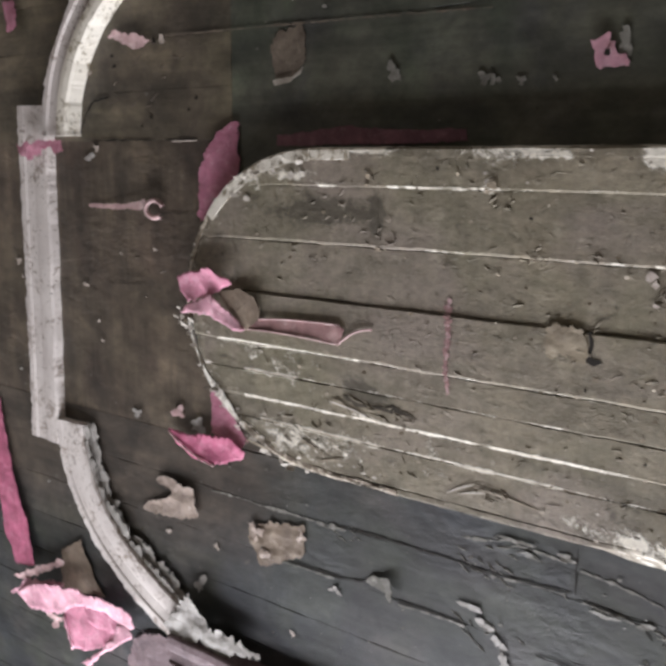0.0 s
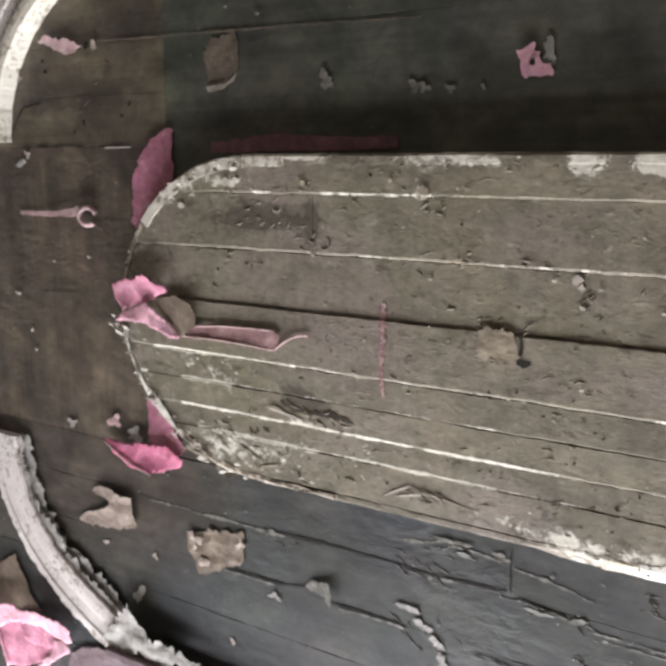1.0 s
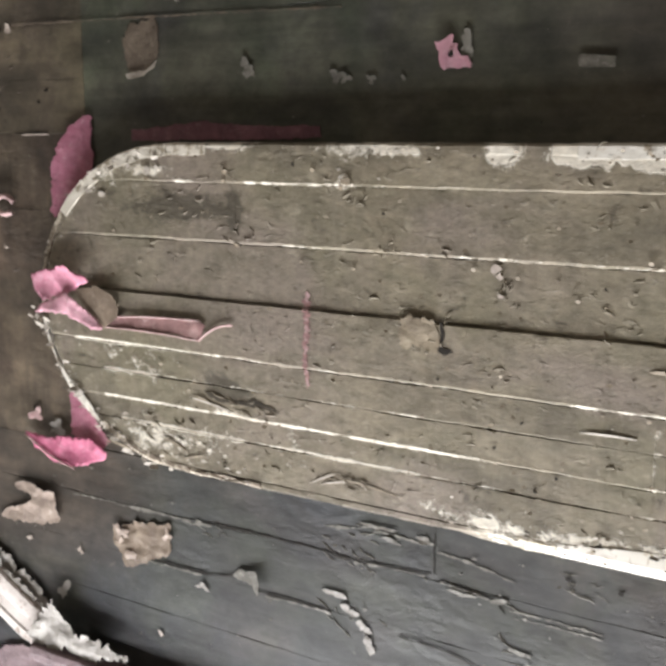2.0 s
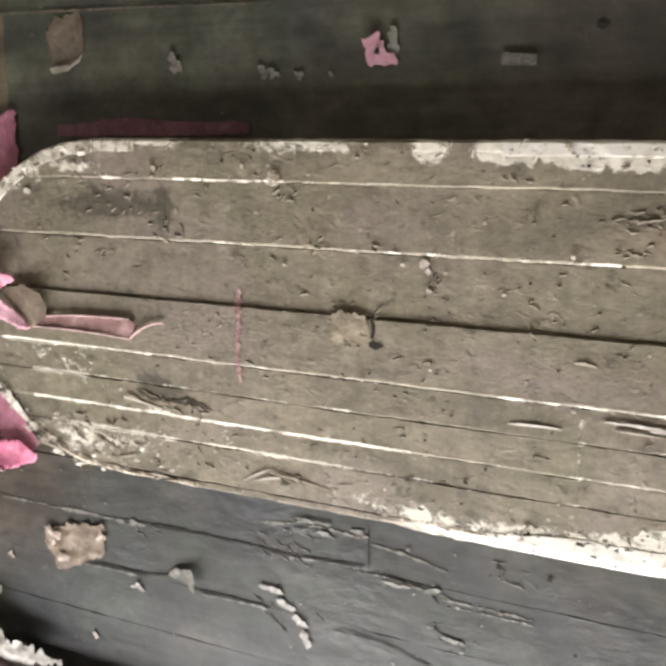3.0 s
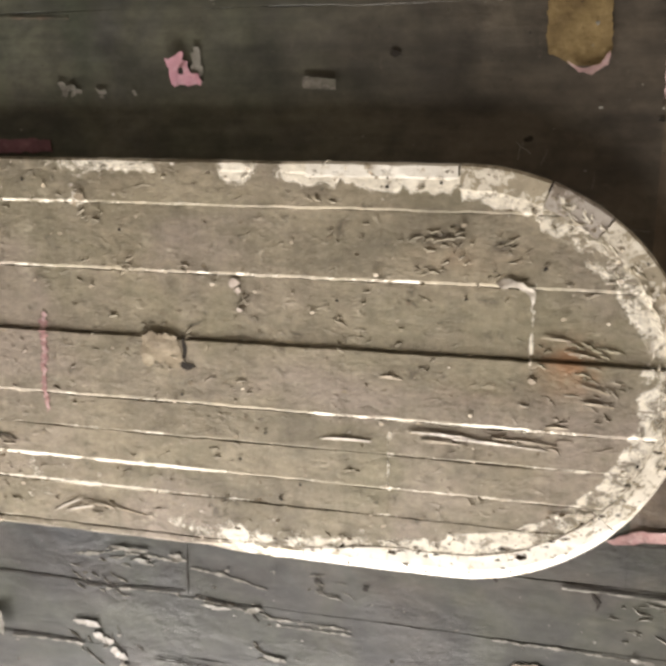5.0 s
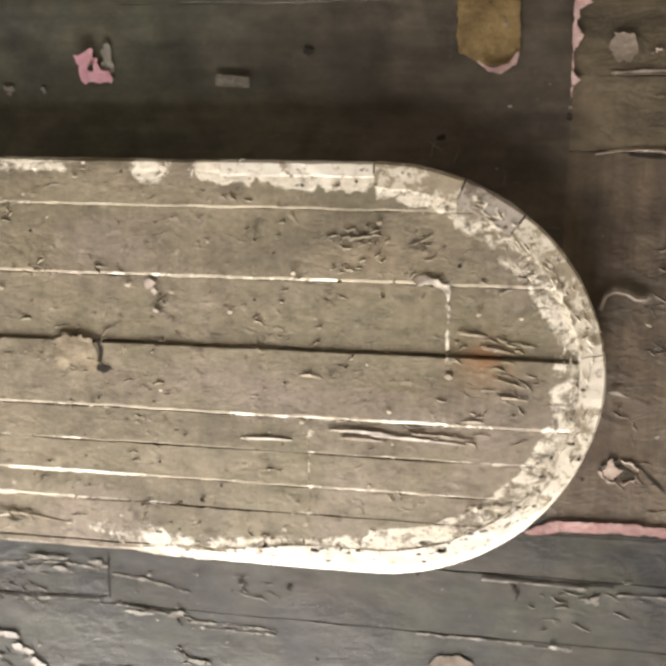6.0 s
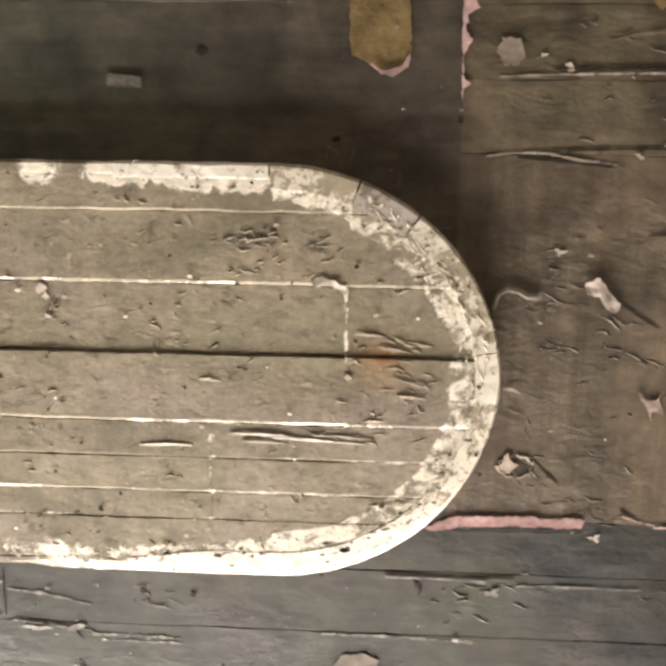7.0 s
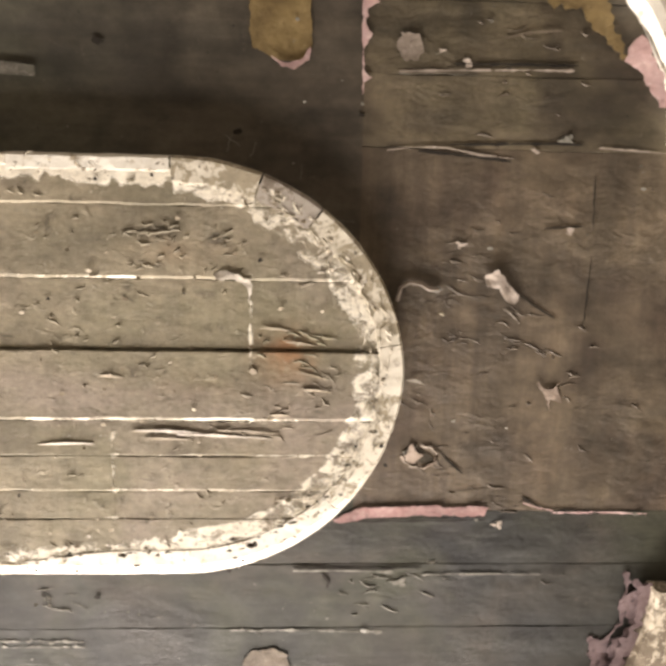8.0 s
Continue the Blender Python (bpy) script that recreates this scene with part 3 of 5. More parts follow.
def panel_rim():
    def narrowing(s):
        return 0.05 - 0.03 * max(0.0, min(1.0, (s - 2.1) / 0.18))

    rim(0.0, 0.09, outer(0.03), HALF, "chipped white rim strip", 1)
    add_wear_and_glints(rim(0.091, 0.76, outer(0.024), PANEL, "worn brown rim strip with white patches", 2))
    rim(0.7605, 0.993, outer(0.03), CLEAN, "white painted rim strip", 3)
    rim(0.996, 1.12, outer(0.05, 0.001), CREAM, "speckled white rim strip", 4)
    rim(1.123, 1.215, outer(0.052, -0.001), GREYP, "grey bare rim strip", 5)
    rim(1.218, 1.45, outer(0.05), CREAM, "chipped cream rim strip", 6)
    rim(1.4515, 1.74, outer(0.05), HALF, "worn white rim strip", 7)
    rim(1.7415, 2.235, outer(narrowing), CLEAN, "bright white rim strip", 8)
    rim(2.236, 2.30, outer(narrowing), CREAM, "half-worn white rim strip", 8, 0.004)
    add_wear_and_glints(rim(2.301, 2.80, outer(0.022, -0.0016), PANEL, "worn bare rim strip", 9, 0.002))
    rim(2.801, 3.2, outer(lambda s: 0.018 + 0.014 * max(0.0, min(1.0, (s - 2.9) / 0.2))), TORN, "chipped and splintered rim strip", 10, 0.006)
    rim(3.202, 3.46, outer(lambda s: 0.014 + 0.024 * math.exp(-((s - 3.26) / 0.07) ** 2), 0.001), CLEAN, "bright white jagged rim strip", 11, 0.01)
    rim(3.463, 3.70, outer(0.02, -0.003), TORN, "worn grey rim strip", 12, 0.006)
    rim(3.703, 3.998, outer(0.034), HALF, "chipped white rim strip", 13, 0.004)


panel_rim()

# ---- the mouldings round the panel ----
def bezier(p0, p1, p2):
    def at(f):
        a, b, c = (1 - f) ** 2, 2 * f * (1 - f), f * f
        p = Vector((a * p0[0] + b * p1[0] + c * p2[0], a * p0[1] + b * p1[1] + c * p2[1]))
        d = Vector((2 * (1 - f) * (p1[0] - p0[0]) + 2 * f * (p2[0] - p1[0]), 2 * (1 - f) * (p1[1] - p0[1]) + 2 * f * (p2[1] - p1[1]))).normalized()
        return p, d
    return at


def line(p0, p2):
    return bezier(p0, ((p0[0] + p2[0]) / 2, (p0[1] + p2[1]) / 2), p2)


def sweep(name, path, prof, mat, parent, side, seed, ragged, label="", n=150, tall=1.0, wide=1.0):
    """A profile of offsets and drops drawn along a path; side tells to which side it lies. ragged gives, point by point, how torn the line runs."""
    bm = bmesh.new()
    rings = []
    for i in range(n + 1):
        p, d = path(i / n)
        w = Vector((-d.y, d.x)) * side
        ring = []
        for k, (o, h) in enumerate(prof):
            edge = seed + k // 3
            j = ragged[k] * (1.2 * nz(p.x, p.y, 13, edge) + 0.7 * nz(p.x, p.y, 45, edge) + (0.7 * nz(p.x, p.y, 120, edge) if ragged[k] > 0.008 else 0.3 * nz(p.x, p.y, 110, edge)))
            q = p + w * (wide * o + j)
            ring.append(bm.verts.new(W(q.x, q.y, tall * h)))
        rings.append(ring)
    for a, b in zip(rings, rings[1:]):
        for k in range(len(a)):
            bm.faces.new((a[k], a[(k + 1) % len(a)], b[(k + 1) % len(b)], b[k]))
    bm.faces.new(rings[0])
    bm.faces.new(rings[-1])
    return part(name, bm, mat, parent, label)


# offset from the inner edge and drop; how ragged each line is
RIDGE = ((0.0, 0), (0.001, 0.048), (0.006, 0.056), (0.026, 0.058), (0.046, 0.056), (0.05, 0.051), (0.05, 0))
RIDGE_TORN = (0.003, 0.003, 0.003, 0.0, 0.0, 0.0, 0.0)
GROOVE = ((0.0505, 0), (0.0505, 0.05), (0.06, 0.0475), (0.09, 0.049), (0.096, 0.0555), (0.113, 0.0555), (0.12, 0.048), (0.12, 0))
GROOVE_TORN = (0.0, 0.0, 0.0, 0.0, 0.0, 0.009, 0.009, 0.009)


def moulding(path, side, label, seed, ridge=None, groove=None, fringe=None, tall=1.0, wide=1.0):
    t = tagged(new("moulding_strip"), label, "moulding", "mouldings round the panel")
    sweep("ridge", path, RIDGE, ridge or MOULD, t, side, seed, RIDGE_TORN, "chalky off-white ridge, flaked at the edge", tall=tall, wide=wide)
    sweep("fillet", path, GROOVE, groove or MOULD, t, side, seed + 9, GROOVE_TORN, "hollowed outer fillet of the moulding", tall=tall, wide=wide)
    if fringe:
        # films of torn paint that hang along the inner edge
        for k, (reach, drop) in enumerate(((0.038, 0.010), (0.022, 0.022))):
            far, near = [], []
            for i in range(11):
                p, d = path(i / 10)
                w = Vector((-d.y, d.x)) * side
                q = p - w * reach * (1.0 + 0.5 * nz(p.x, p.y, 9, seed + k))
                far.append((q.x, q.y))
                near.append((p.x + w.x * 0.004, p.y + w.y * 0.004))
            part("torn_edge", sheet(far + near[::-1], drop, 0, ripple=0.002, rough=0.034 - 0.01 * k, seed=seed + k, wave=30, cell=0.014), fringe, t, "ragged fringe of torn grey film")
    return t


def mouldings():
    def flip(p, axis):
        return (axis - p[0], p[1])

    def out(p):
        return (p[0] - 0.031, p[1] - 0.011)
    lower = ((-1.30, -0.50), (-1.295, -0.808), (-0.87, -0.985))
    upper = ((-1.30, 0.406), (-1.295, 0.714), (-0.87, 0.891))
    moulding(line((-1.43, 0.50), (-1.458, -0.60)), -1, "straight off-white moulding, flaked and dusty, between two curved ones", 1.0, tall=0.58, wide=1.25)
    moulding(bezier(*upper), 1, "curved cream moulding with dark cracks, beside bare boards", 2.0, HALF, MOULD)
    moulding(bezier(*map(out, lower)), -1, "curved off-white moulding with a grey ragged bead", 3.0, fringe=ASHY, tall=0.58, wide=1.15)
    moulding(bezier(*[flip(p, 0.545) for p in upper]), -1, "curved bright white moulding with torn tan paint at its foot", 4.0, CLEAN, CLEAN)
    moulding(bezier(*[flip(p, 0.585) for p in lower]), 1, "curved cream moulding with torn edges over dark boards", 5.0, TORN, TORN, MAUVE)
    moulding(line((-0.93, -1.10), (1.45, -1.10)), -1, "straight moulding in dusty mauve-brown paint", 6.0, MAUVE, MAUVE)


# ---- peeling paint ----
def jag(pts, rough, seed):
    """The outline, broken into short ragged steps."""
    rng = random.Random(int(abs(seed) * 1000) + len(pts))
    out = []
    for k, a in enumerate(pts):
        b = pts[(k + 1) % len(pts)]
        d = math.hypot(b[0] - a[0], b[1] - a[1])
        n = max(1, int(d / 0.0065))
        nx, ny = (b[1] - a[1]) / max(d, 1e-6), -(b[0] - a[0]) / max(d, 1e-6)
        for i in range(n):
            f = (i + (rng.uniform(-0.35, 0.35) if i else 0)) / n
            u, v = a[0] + (b[0] - a[0]) * f, a[1] + (b[1] - a[1]) * f
            r = min(rough, 0.4 * d) * (0.9 * nz(u, v, 24, seed) + 0.8 * nz(u, v, 85, seed + 2) + rng.uniform(-0.32, 0.32)) * (1.0 if i else 0.4)
            out.append((u + nx * r, v + ny * r))
    return out


def sheet(pts, h, lift=0.0, way=(0, 1), ripple=0.002, rough=0.009, seed=0.0, thick=0.0012, power=1.7, wave=15, fine=0.25, cell=0.022, crease=0.0):
    """A thin film of paint with a ragged outline. It lies at h and lifts off the boards along way."""
    bm = bmesh.new()
    ring = [bm.verts.new((u, v, 0)) for u, v in jag(pts, rough, seed)]
    edges = [bm.edges.new((ring[i], ring[(i + 1) % len(ring)])) for i in range(len(ring))]
    bmesh.ops.triangle_fill(bm, use_beauty=True, use_dissolve=False, edges=edges)
    for _ in range(4):
        long = [e for e in bm.edges if e.calc_length() > cell]
        if not long:
            break
        bmesh.ops.subdivide_edges(bm, edges=long, cuts=1, use_grid_fill=False)
        bmesh.ops.triangulate(bm, faces=bm.faces)
    w = Vector(way).normalized()
    ds = [v.co.x * w.x + v.co.y * w.y for v in bm.verts]
    lo, hi = min(ds), max(ds)
    for v in bm.verts:
        u, q = v.co.x, v.co.y
        f = (u * w.x + q * w.y - lo) / max(hi - lo, 1e-6)
        v.co = W(u, q, h + lift * f ** power + ripple * (0.6 + 1.1 * nz(u, q, wave, seed) + fine * nz(u, q, 60, seed)) + crease * (1.0 - 2.2 * abs(nz(u, q, wave * 1.3, seed + 4))))
    up = bmesh.ops.extrude_face_region(bm, geom=list(bm.faces), use_keep_orig=True)
    for g in up["geom"]:
        if isinstance(g, bmesh.types.BMVert):
            g.co.z += thick
    return bm


def flake(label, pts, mat, h=0.003, lift=0.0, way=(0, 1), name="paint_flake", category="paint flake", group="", **kw):
    kw.setdefault("seed", 10 * pts[0][0] + 3 * pts[0][1])
    ob = finish(name, sheet(pts, h, lift, way, **kw), mat)
    return tagged(ob, label, category, group)


def spot(u, v, ru, rv, n=7, seed=0.0):
    """A ragged, angular outline."""
    rng = random.Random(int(abs(seed) * 997) + n)
    return [(u + ru * math.cos(6.283 * (k + rng.uniform(-0.3, 0.3)) / n) * rng.uniform(0.45, 1.3), v + rv * math.sin(6.283 * (k + rng.uniform(-0.3, 0.3)) / n) * rng.uniform(0.45, 1.3)) for k in range(n)]


def lacy(u, v, ru, rv, seed=0.0, n=20):
    """A torn, lobed outline of a thin scrap."""
    rng = random.Random(int(abs(seed) * 1013) + n)
    turn, lobes = rng.random() * 6.28, rng.choice((2, 3))
    out = []
    for k in range(n):
        a = 6.283 * k / n
        r = 0.72 + 0.3 * math.sin(lobes * a + turn) + rng.uniform(-0.3, 0.22)
        out.append((u + ru * r * math.cos(a), v + rv * r * math.sin(a)))
    return out


def roll(path_pts, radius, h, mat, parent, name="curl"):
    """A rolled-up lip of paint: a thin open tube along a few points."""
    bm = bmesh.new()
    rings = []
    for i, (u, v) in enumerate(path_pts):
        a = path_pts[max(i - 1, 0)]
        b = path_pts[min(i + 1, len(path_pts) - 1)]
        d = Vector((b[0] - a[0], b[1] - a[1])).normalized()
        n = Vector((-d.y, d.x))
        ring = []
        for k in range(9):
            th = -0.6 + 5.0 * k / 8
            r = radius * (1 - 0.05 * k) * (1 + 0.3 * nz(u, v, 30, k * 0.1))
            ring.append(bm.verts.new(W(u + n.x * r * math.cos(th), v + n.y * r * math.cos(th), h + r * (1 + math.sin(th)))))
        rings.append(ring)
    for a, b in zip(rings, rings[1:]):
        for k in range(8):
            bm.faces.new((a[k], a[k + 1], b[k + 1], b[k]))
    bmesh.ops.recalc_face_normals(bm, faces=bm.faces)
    bmesh.ops.solidify(bm, geom=list(bm.faces), thickness=0.001)
    return part(name, bm, mat, parent, smooth=True)


def peel(label, group=""):
    return tagged(new("peeling_paint"), label, "peeling paint", group)


def along(a, b, n, bow=0.0):
    return [(a[0] + (b[0] - a[0]) * i / n, a[1] + (b[1] - a[1]) * i / n + bow * math.sin(math.pi * i / n)) for i in range(n + 1)]


def left_end():
    # pink paint breaking off over the panel's end, with a long strip along the board
    p = peel("bright pink peeling paint with a long curled strip, on boards")
    part("flap", sheet([(-0.823, 0.022), (-0.756, 0.041), (-0.695, 0.059), (-0.674, 0.039), (-0.619, 0.032), (-0.613, 0.018), (-0.662, 0.001), (-0.694, -0.014), (-0.727, -0.028), (-0.793, -0.047), (-0.817, -0.019)],
                       0.052, 0.026, (0.1, 1), 0.006, 0.005, seed=1.0, wave=11, fine=0.1, cell=0.01, crease=0.006), PINK, p, "bright pink upper flap", smooth=True)
    part("fold", sheet([(-0.809, -0.078), (-0.778, -0.051), (-0.696, -0.014), (-0.666, -0.046), (-0.605, -0.079), (-0.583, -0.103), (-0.628, -0.105), (-0.667, -0.092), (-0.714, -0.076), (-0.754, -0.072)],
                       0.056, 0.012, (-1, 0.4), 0.005, 0.005, seed=2.0, wave=13, fine=0.1, cell=0.01, crease=0.006), LIGHT, p, smooth=True)
    part("back", sheet([(-0.688, -0.013), (-0.603, 0.006), (-0.544, -0.011), (-0.526, -0.043), (-0.533, -0.071), (-0.59, -0.104), (-0.635, -0.065)],
                       0.053, 0.012, (0.6, 0.4), 0.002, 0.003, seed=3.0, cell=0.012), TAN, p, "dull tan back of the paint film")
    for u, v, r in ((-0.815, -0.115, 0.016), (-0.79, -0.1, 0.01), (-0.848, -0.095, 0.01), (-0.835, -0.07, 0.008)):
        part("crumb", sheet(lacy(u, v, r, r * 0.8, u * 30 + v), 0.05, 0.006, (0.2, 1), 0.004, 0.002, seed=u, wave=50, cell=0.008), CHALK, p, "white crumb of filler")
    part("strip", sheet([(-0.549, -0.072), (-0.423, -0.062), (-0.313, -0.054), (-0.266, -0.063), (-0.283, -0.106), (-0.351, -0.097), (-0.441, -0.098), (-0.535, -0.098), (-0.604, -0.099)],
                        0.0495, 0.004, (1, 0), 0.003, 0.003, seed=4.0, wave=20, cell=0.012), DULL, p, "dusty rose strip lying along the board")
    roll(along((-0.55, -0.070), (-0.28, -0.055), 14, 0.004), 0.0032, 0.051, PALE, p, "upper_lip")
    roll(along((-0.60, -0.100), (-0.285, -0.104), 14, 0.004), 0.0028, 0.051, PALE, p, "lower_lip")
    roll(along((-0.285, -0.104), (-0.185, -0.056), 10, 0.012), 0.003, 0.051, PALE, p, "tail")
    # pink flap on the boards below the end
    p = peel("deep pink peeling flap beside the panel's rim")
    part("root", sheet([(-0.756, -0.282), (-0.716, -0.324), (-0.661, -0.381), (-0.614, -0.427), (-0.638, -0.451), (-0.736, -0.433), (-0.761, -0.432)], 0.006, 0.012, (0, -1), 0.003, seed=5.0, cell=0.014), ROSE, p, "mauve shaded root")
    part("flap", sheet([(-0.932, -0.448), (-0.856, -0.447), (-0.752, -0.431), (-0.67, -0.426), (-0.619, -0.456), (-0.631, -0.476), (-0.738, -0.519), (-0.841, -0.516), (-0.902, -0.486)], 0.014, 0.010, (0.2, 1), 0.004, 0.006, seed=6.0, wave=12, fine=0.1, cell=0.011, crease=0.004), DEEP, p, smooth=True)
    roll(along((-0.93, -0.452), (-0.745, -0.525), 10, -0.012), 0.003, 0.022, PALE, p, "lip")
    part("scrap", sheet(lacy(-0.895, -0.395, 0.03, 0.024, 7.0), 0.004, 0.01, (-1, 0.4), 0.004, 0.004, seed=7.0, wave=30, cell=0.011), PALE, p, "crumpled pale scrap of film")
    part("scrap", sheet(lacy(-0.82, -0.42, 0.045, 0.024, 8.0), 0.003, 0.006, (-1, 0.4), 0.004, 0.004, seed=7.5, wave=30, cell=0.011), ASHY, p, "greyish scrap of film")
    flake("pink paint flake toned mauve as in shade, standing off the dark boards", [(-0.648, 0.435), (-0.709, 0.409), (-0.750, 0.365), (-0.776, 0.287), (-0.772, 0.173), (-0.699, 0.210), (-0.643, 0.289)], ROSE, 0.004, 0.022, (-1, 0), ripple=0.004)
    flake("long pink paint strip along the panel's edge, darkened as in shade", [(-0.514, 0.397), (-0.514, 0.372), (-0.3, 0.372), (0.026, 0.378), (0.021, 0.402), (-0.18, 0.407), (-0.30, 0.416), (-0.385, 0.408)], MAROON, 0.003, ripple=0.003, rough=0.004)
    # thin curl
    p = peel("thin pale pink curl of paint hanging from brown boards")
    part("strip", sheet([(-1.272, 0.203), (-1.095, 0.208), (-1.001, 0.226), (-0.98, 0.21), (-1.021, 0.193), (-1.115, 0.193), (-1.273, 0.193)], 0.004, 0.02, (1, 0), 0.002, 0.003), PALE, p)
    ring = [(-0.962 + 0.036 * math.cos(0.3 + 5.2 * k / 14), 0.198 + 0.026 * math.sin(0.3 + 5.2 * k / 14)) for k in range(15)]
    roll(ring, 0.008, 0.012, PALE, p, "curl")
    flake("ragged pale tan scrap of paint on the dark boards", [(-1.013, -0.633), (-0.971, -0.609), (-0.839, -0.617), (-0.829, -0.707), (-0.909, -0.732), (-1.076, -0.745), (-1.060, -0.720), (-0.960, -0.676), (-0.932, -0.644)], BUFF, 0.004, 0.009, (0.7, 0.4), ripple=0.005, wave=24, cell=0.012)
    flake("tan bare patch with curled rim on sky-tinted boards", [(-0.627, -0.685), (-0.547, -0.645), (-0.427, -0.632), (-0.434, -0.720), (-0.581, -0.788), (-0.612, -0.745)], TAN, 0.002, 0.003, (-1, 0), ripple=0.004, rough=0.014, wave=26, cell=0.012)
    for u, v, ru, rv in ((-0.6, -0.69, 0.03, 0.035), (-0.56, -0.75, 0.025, 0.025), (-0.435, -0.66, 0.014, 0.022)):
        flake("pinkish curl on the rim of a bare patch", lacy(u, v, ru, rv, u * 9 + v), BUFF, 0.004, 0.006, (-1, 0.4), ripple=0.005, rough=0.004, wave=40, cell=0.01)
    flake("small pink flake near the curved moulding", [(-1.120, 0.700), (-0.992, 0.672), (-0.96, 0.655), (-1.054, 0.645), (-1.144, 0.680)], PALE, 0.004, 0.012, (0, 1))
    flake("pink flake at the foot of the straight moulding's far side", [(-1.66, 0.83), (-1.585, 0.823), (-1.57, 0.78), (-1.583, 0.742), (-1.64, 0.735)], ROSE, 0.004, 0.01, (1, 0), ripple=0.004)
    for u, v, r in ((-1.27, 0.62, 0.03), (-1.245, 0.585, 0.018), (-1.225, 0.37, 0.022), (-1.255, 0.345, 0.03), (-1.06, 0.665, 0.02), (-0.925, 0.66, 0.02), (-1.66, 0.0, 0.022), (-1.64, -0.05, 0.014), (-1.31, -0.05, 0.016), (-1.25, -0.16, 0.012), (-1.235, -0.22, 0.01), (-1.09, -0.43, 0.03), (-1.13, 0.06, 0.01), (-0.98, 0.08, 0.01)):
        flake("small torn white scrap beside the mouldings", lacy(u, v, r, r * 0.6, u * 11 + v), DUSTY if r < 0.025 else ASHY, 0.0015, 0.005, (0.5, 1), thick=0.0006, ripple=0.003, name="paint_scrap", category="paint scrap", group="scraps beside the mouldings", rough=0.003, wave=40, cell=0.01)
    flake("torn pink paint on the moulding's joint", [(-1.545, 0.384), (-1.31, 0.392), (-1.30, 0.355), (-1.38, 0.372), (-1.46, 0.335), (-1.52, 0.345)], PINK, 0.062, 0.006, (1, 0), rough=0.012, ripple=0.004)
    # the big crumpled sheet in the corner
    p = peel("large crumpled bright pink sheet of peeling paint")
    part("top_fold", sheet([(-1.752, -1.224), (-1.682, -1.177), (-1.55, -1.12), (-1.381, -1.092), (-1.246, -1.074), (-1.14, -1.079), (-1.09, -1.094), (-1.099, -1.145), (-1.149, -1.144), (-1.228, -1.129), (-1.34, -1.144), (-1.436, -1.186), (-1.487, -1.228), (-1.587, -1.249), (-1.69, -1.258)],
                           0.036, 0.026, (0, 1), 0.006, 0.009, seed=8.0, wave=9, fine=0.05, cell=0.014, crease=0.004), LIGHT, p, "upper fold in pink paled as if lit", smooth=True)
    part("hollow", sheet([(-1.501, -1.19), (-1.36, -1.14), (-1.307, -1.18), (-1.24, -1.2), (-1.18, -1.19), (-1.25, -1.274), (-1.399, -1.347), (-1.471, -1.36), (-1.51, -1.289)], 0.014, 0.008, (1, 0.3), 0.003, 0.006, seed=9.0, wave=8, fine=0.1, cell=0.014, crease=0.004), PINK, p, "deeper pink hollow of the fold", smooth=True)
    part("tail", sheet([(-1.142, -1.145), (-1.105, -1.175), (-1.168, -1.226), (-1.282, -1.307), (-1.343, -1.374), (-1.402, -1.387), (-1.304, -1.307), (-1.221, -1.23), (-1.185, -1.165)], 0.026, 0.018, (1, 0), 0.006, 0.008, seed=10.0, wave=12, fine=0.05, cell=0.012, crease=0.003), LIGHT, p, smooth=True)
    part("inner_fold", sheet([(-1.368, -1.154), (-1.254, -1.124), (-1.157, -1.123), (-1.138, -1.154), (-1.205, -1.203), (-1.306, -1.227), (-1.349, -1.203)], 0.028, 0.014, (0.4, 1), 0.006, 0.007, seed=12.0, wave=13, fine=0.05, cell=0.012, crease=0.004), ROSE, p, "spotted rose inner fold", smooth=True)
    roll(along((-1.50, -1.24), (-1.46, -1.36), 8, -0.004), 0.004, 0.02, LIGHT, p, "lip")
    part("shred", sheet([(-1.759, -1.157), (-1.618, -1.088), (-1.49, -1.028), (-1.461, -1.032), (-1.568, -1.091), (-1.702, -1.163)], 0.026, 0.014, (-1, 0), 0.006, 0.009, seed=11.0, wave=20, cell=0.012), PALE, p, "pale torn shred")
    part("shred", sheet([(-1.79, -1.238), (-1.697, -1.158), (-1.597, -1.134), (-1.473, -1.105), (-1.475, -1.131), (-1.626, -1.172)], 0.03, 0.01, (-1, 0), 0.006, 0.01, seed=11.5, wave=20, cell=0.012), LIGHT, p, "light torn shred")
    part("shred", sheet(lacy(-1.54, -1.27, 0.045, 0.035, 3.0), 0.022, 0.012, (-1, 0), 0.006, 0.006, seed=11.7, wave=25, cell=0.012), PALE, p, "pale torn shred")
    flake("brown bare patch beside the curved moulding", [(-1.510, -1.007), (-1.40, -0.934), (-1.37, -0.99), (-1.34, -1.06), (-1.29, -1.112), (-1.516, -1.166), (-1.525, -1.075)], TAN, 0.004, 0.006, (0, 1), ripple=0.002)
    flake("long dusty pink strip of paint film on dark boards", [(-1.83, -0.50), (-1.777, -0.736), (-1.703, -0.918), (-1.647, -1.093), (-1.784, -1.133), (-1.849, -1.017), (-1.90, -0.6)], DEEP, 0.008, 0.018, (1, 0), ripple=0.004)

    flake("torn grey-white paint over the mouldings' joint", [(-0.959, -1.072), (-0.894, -1.008), (-0.826, -0.924), (-0.801, -0.963), (-0.791, -1.014), (-0.69, -1.02), (-0.559, -1.052), (-0.692, -1.091), (-0.779, -1.093), (-0.852, -1.105), (-0.917, -1.1)], ASHY, 0.04, 0.012, (0, 1), rough=0.02, ripple=0.007, wave=24, cell=0.013)
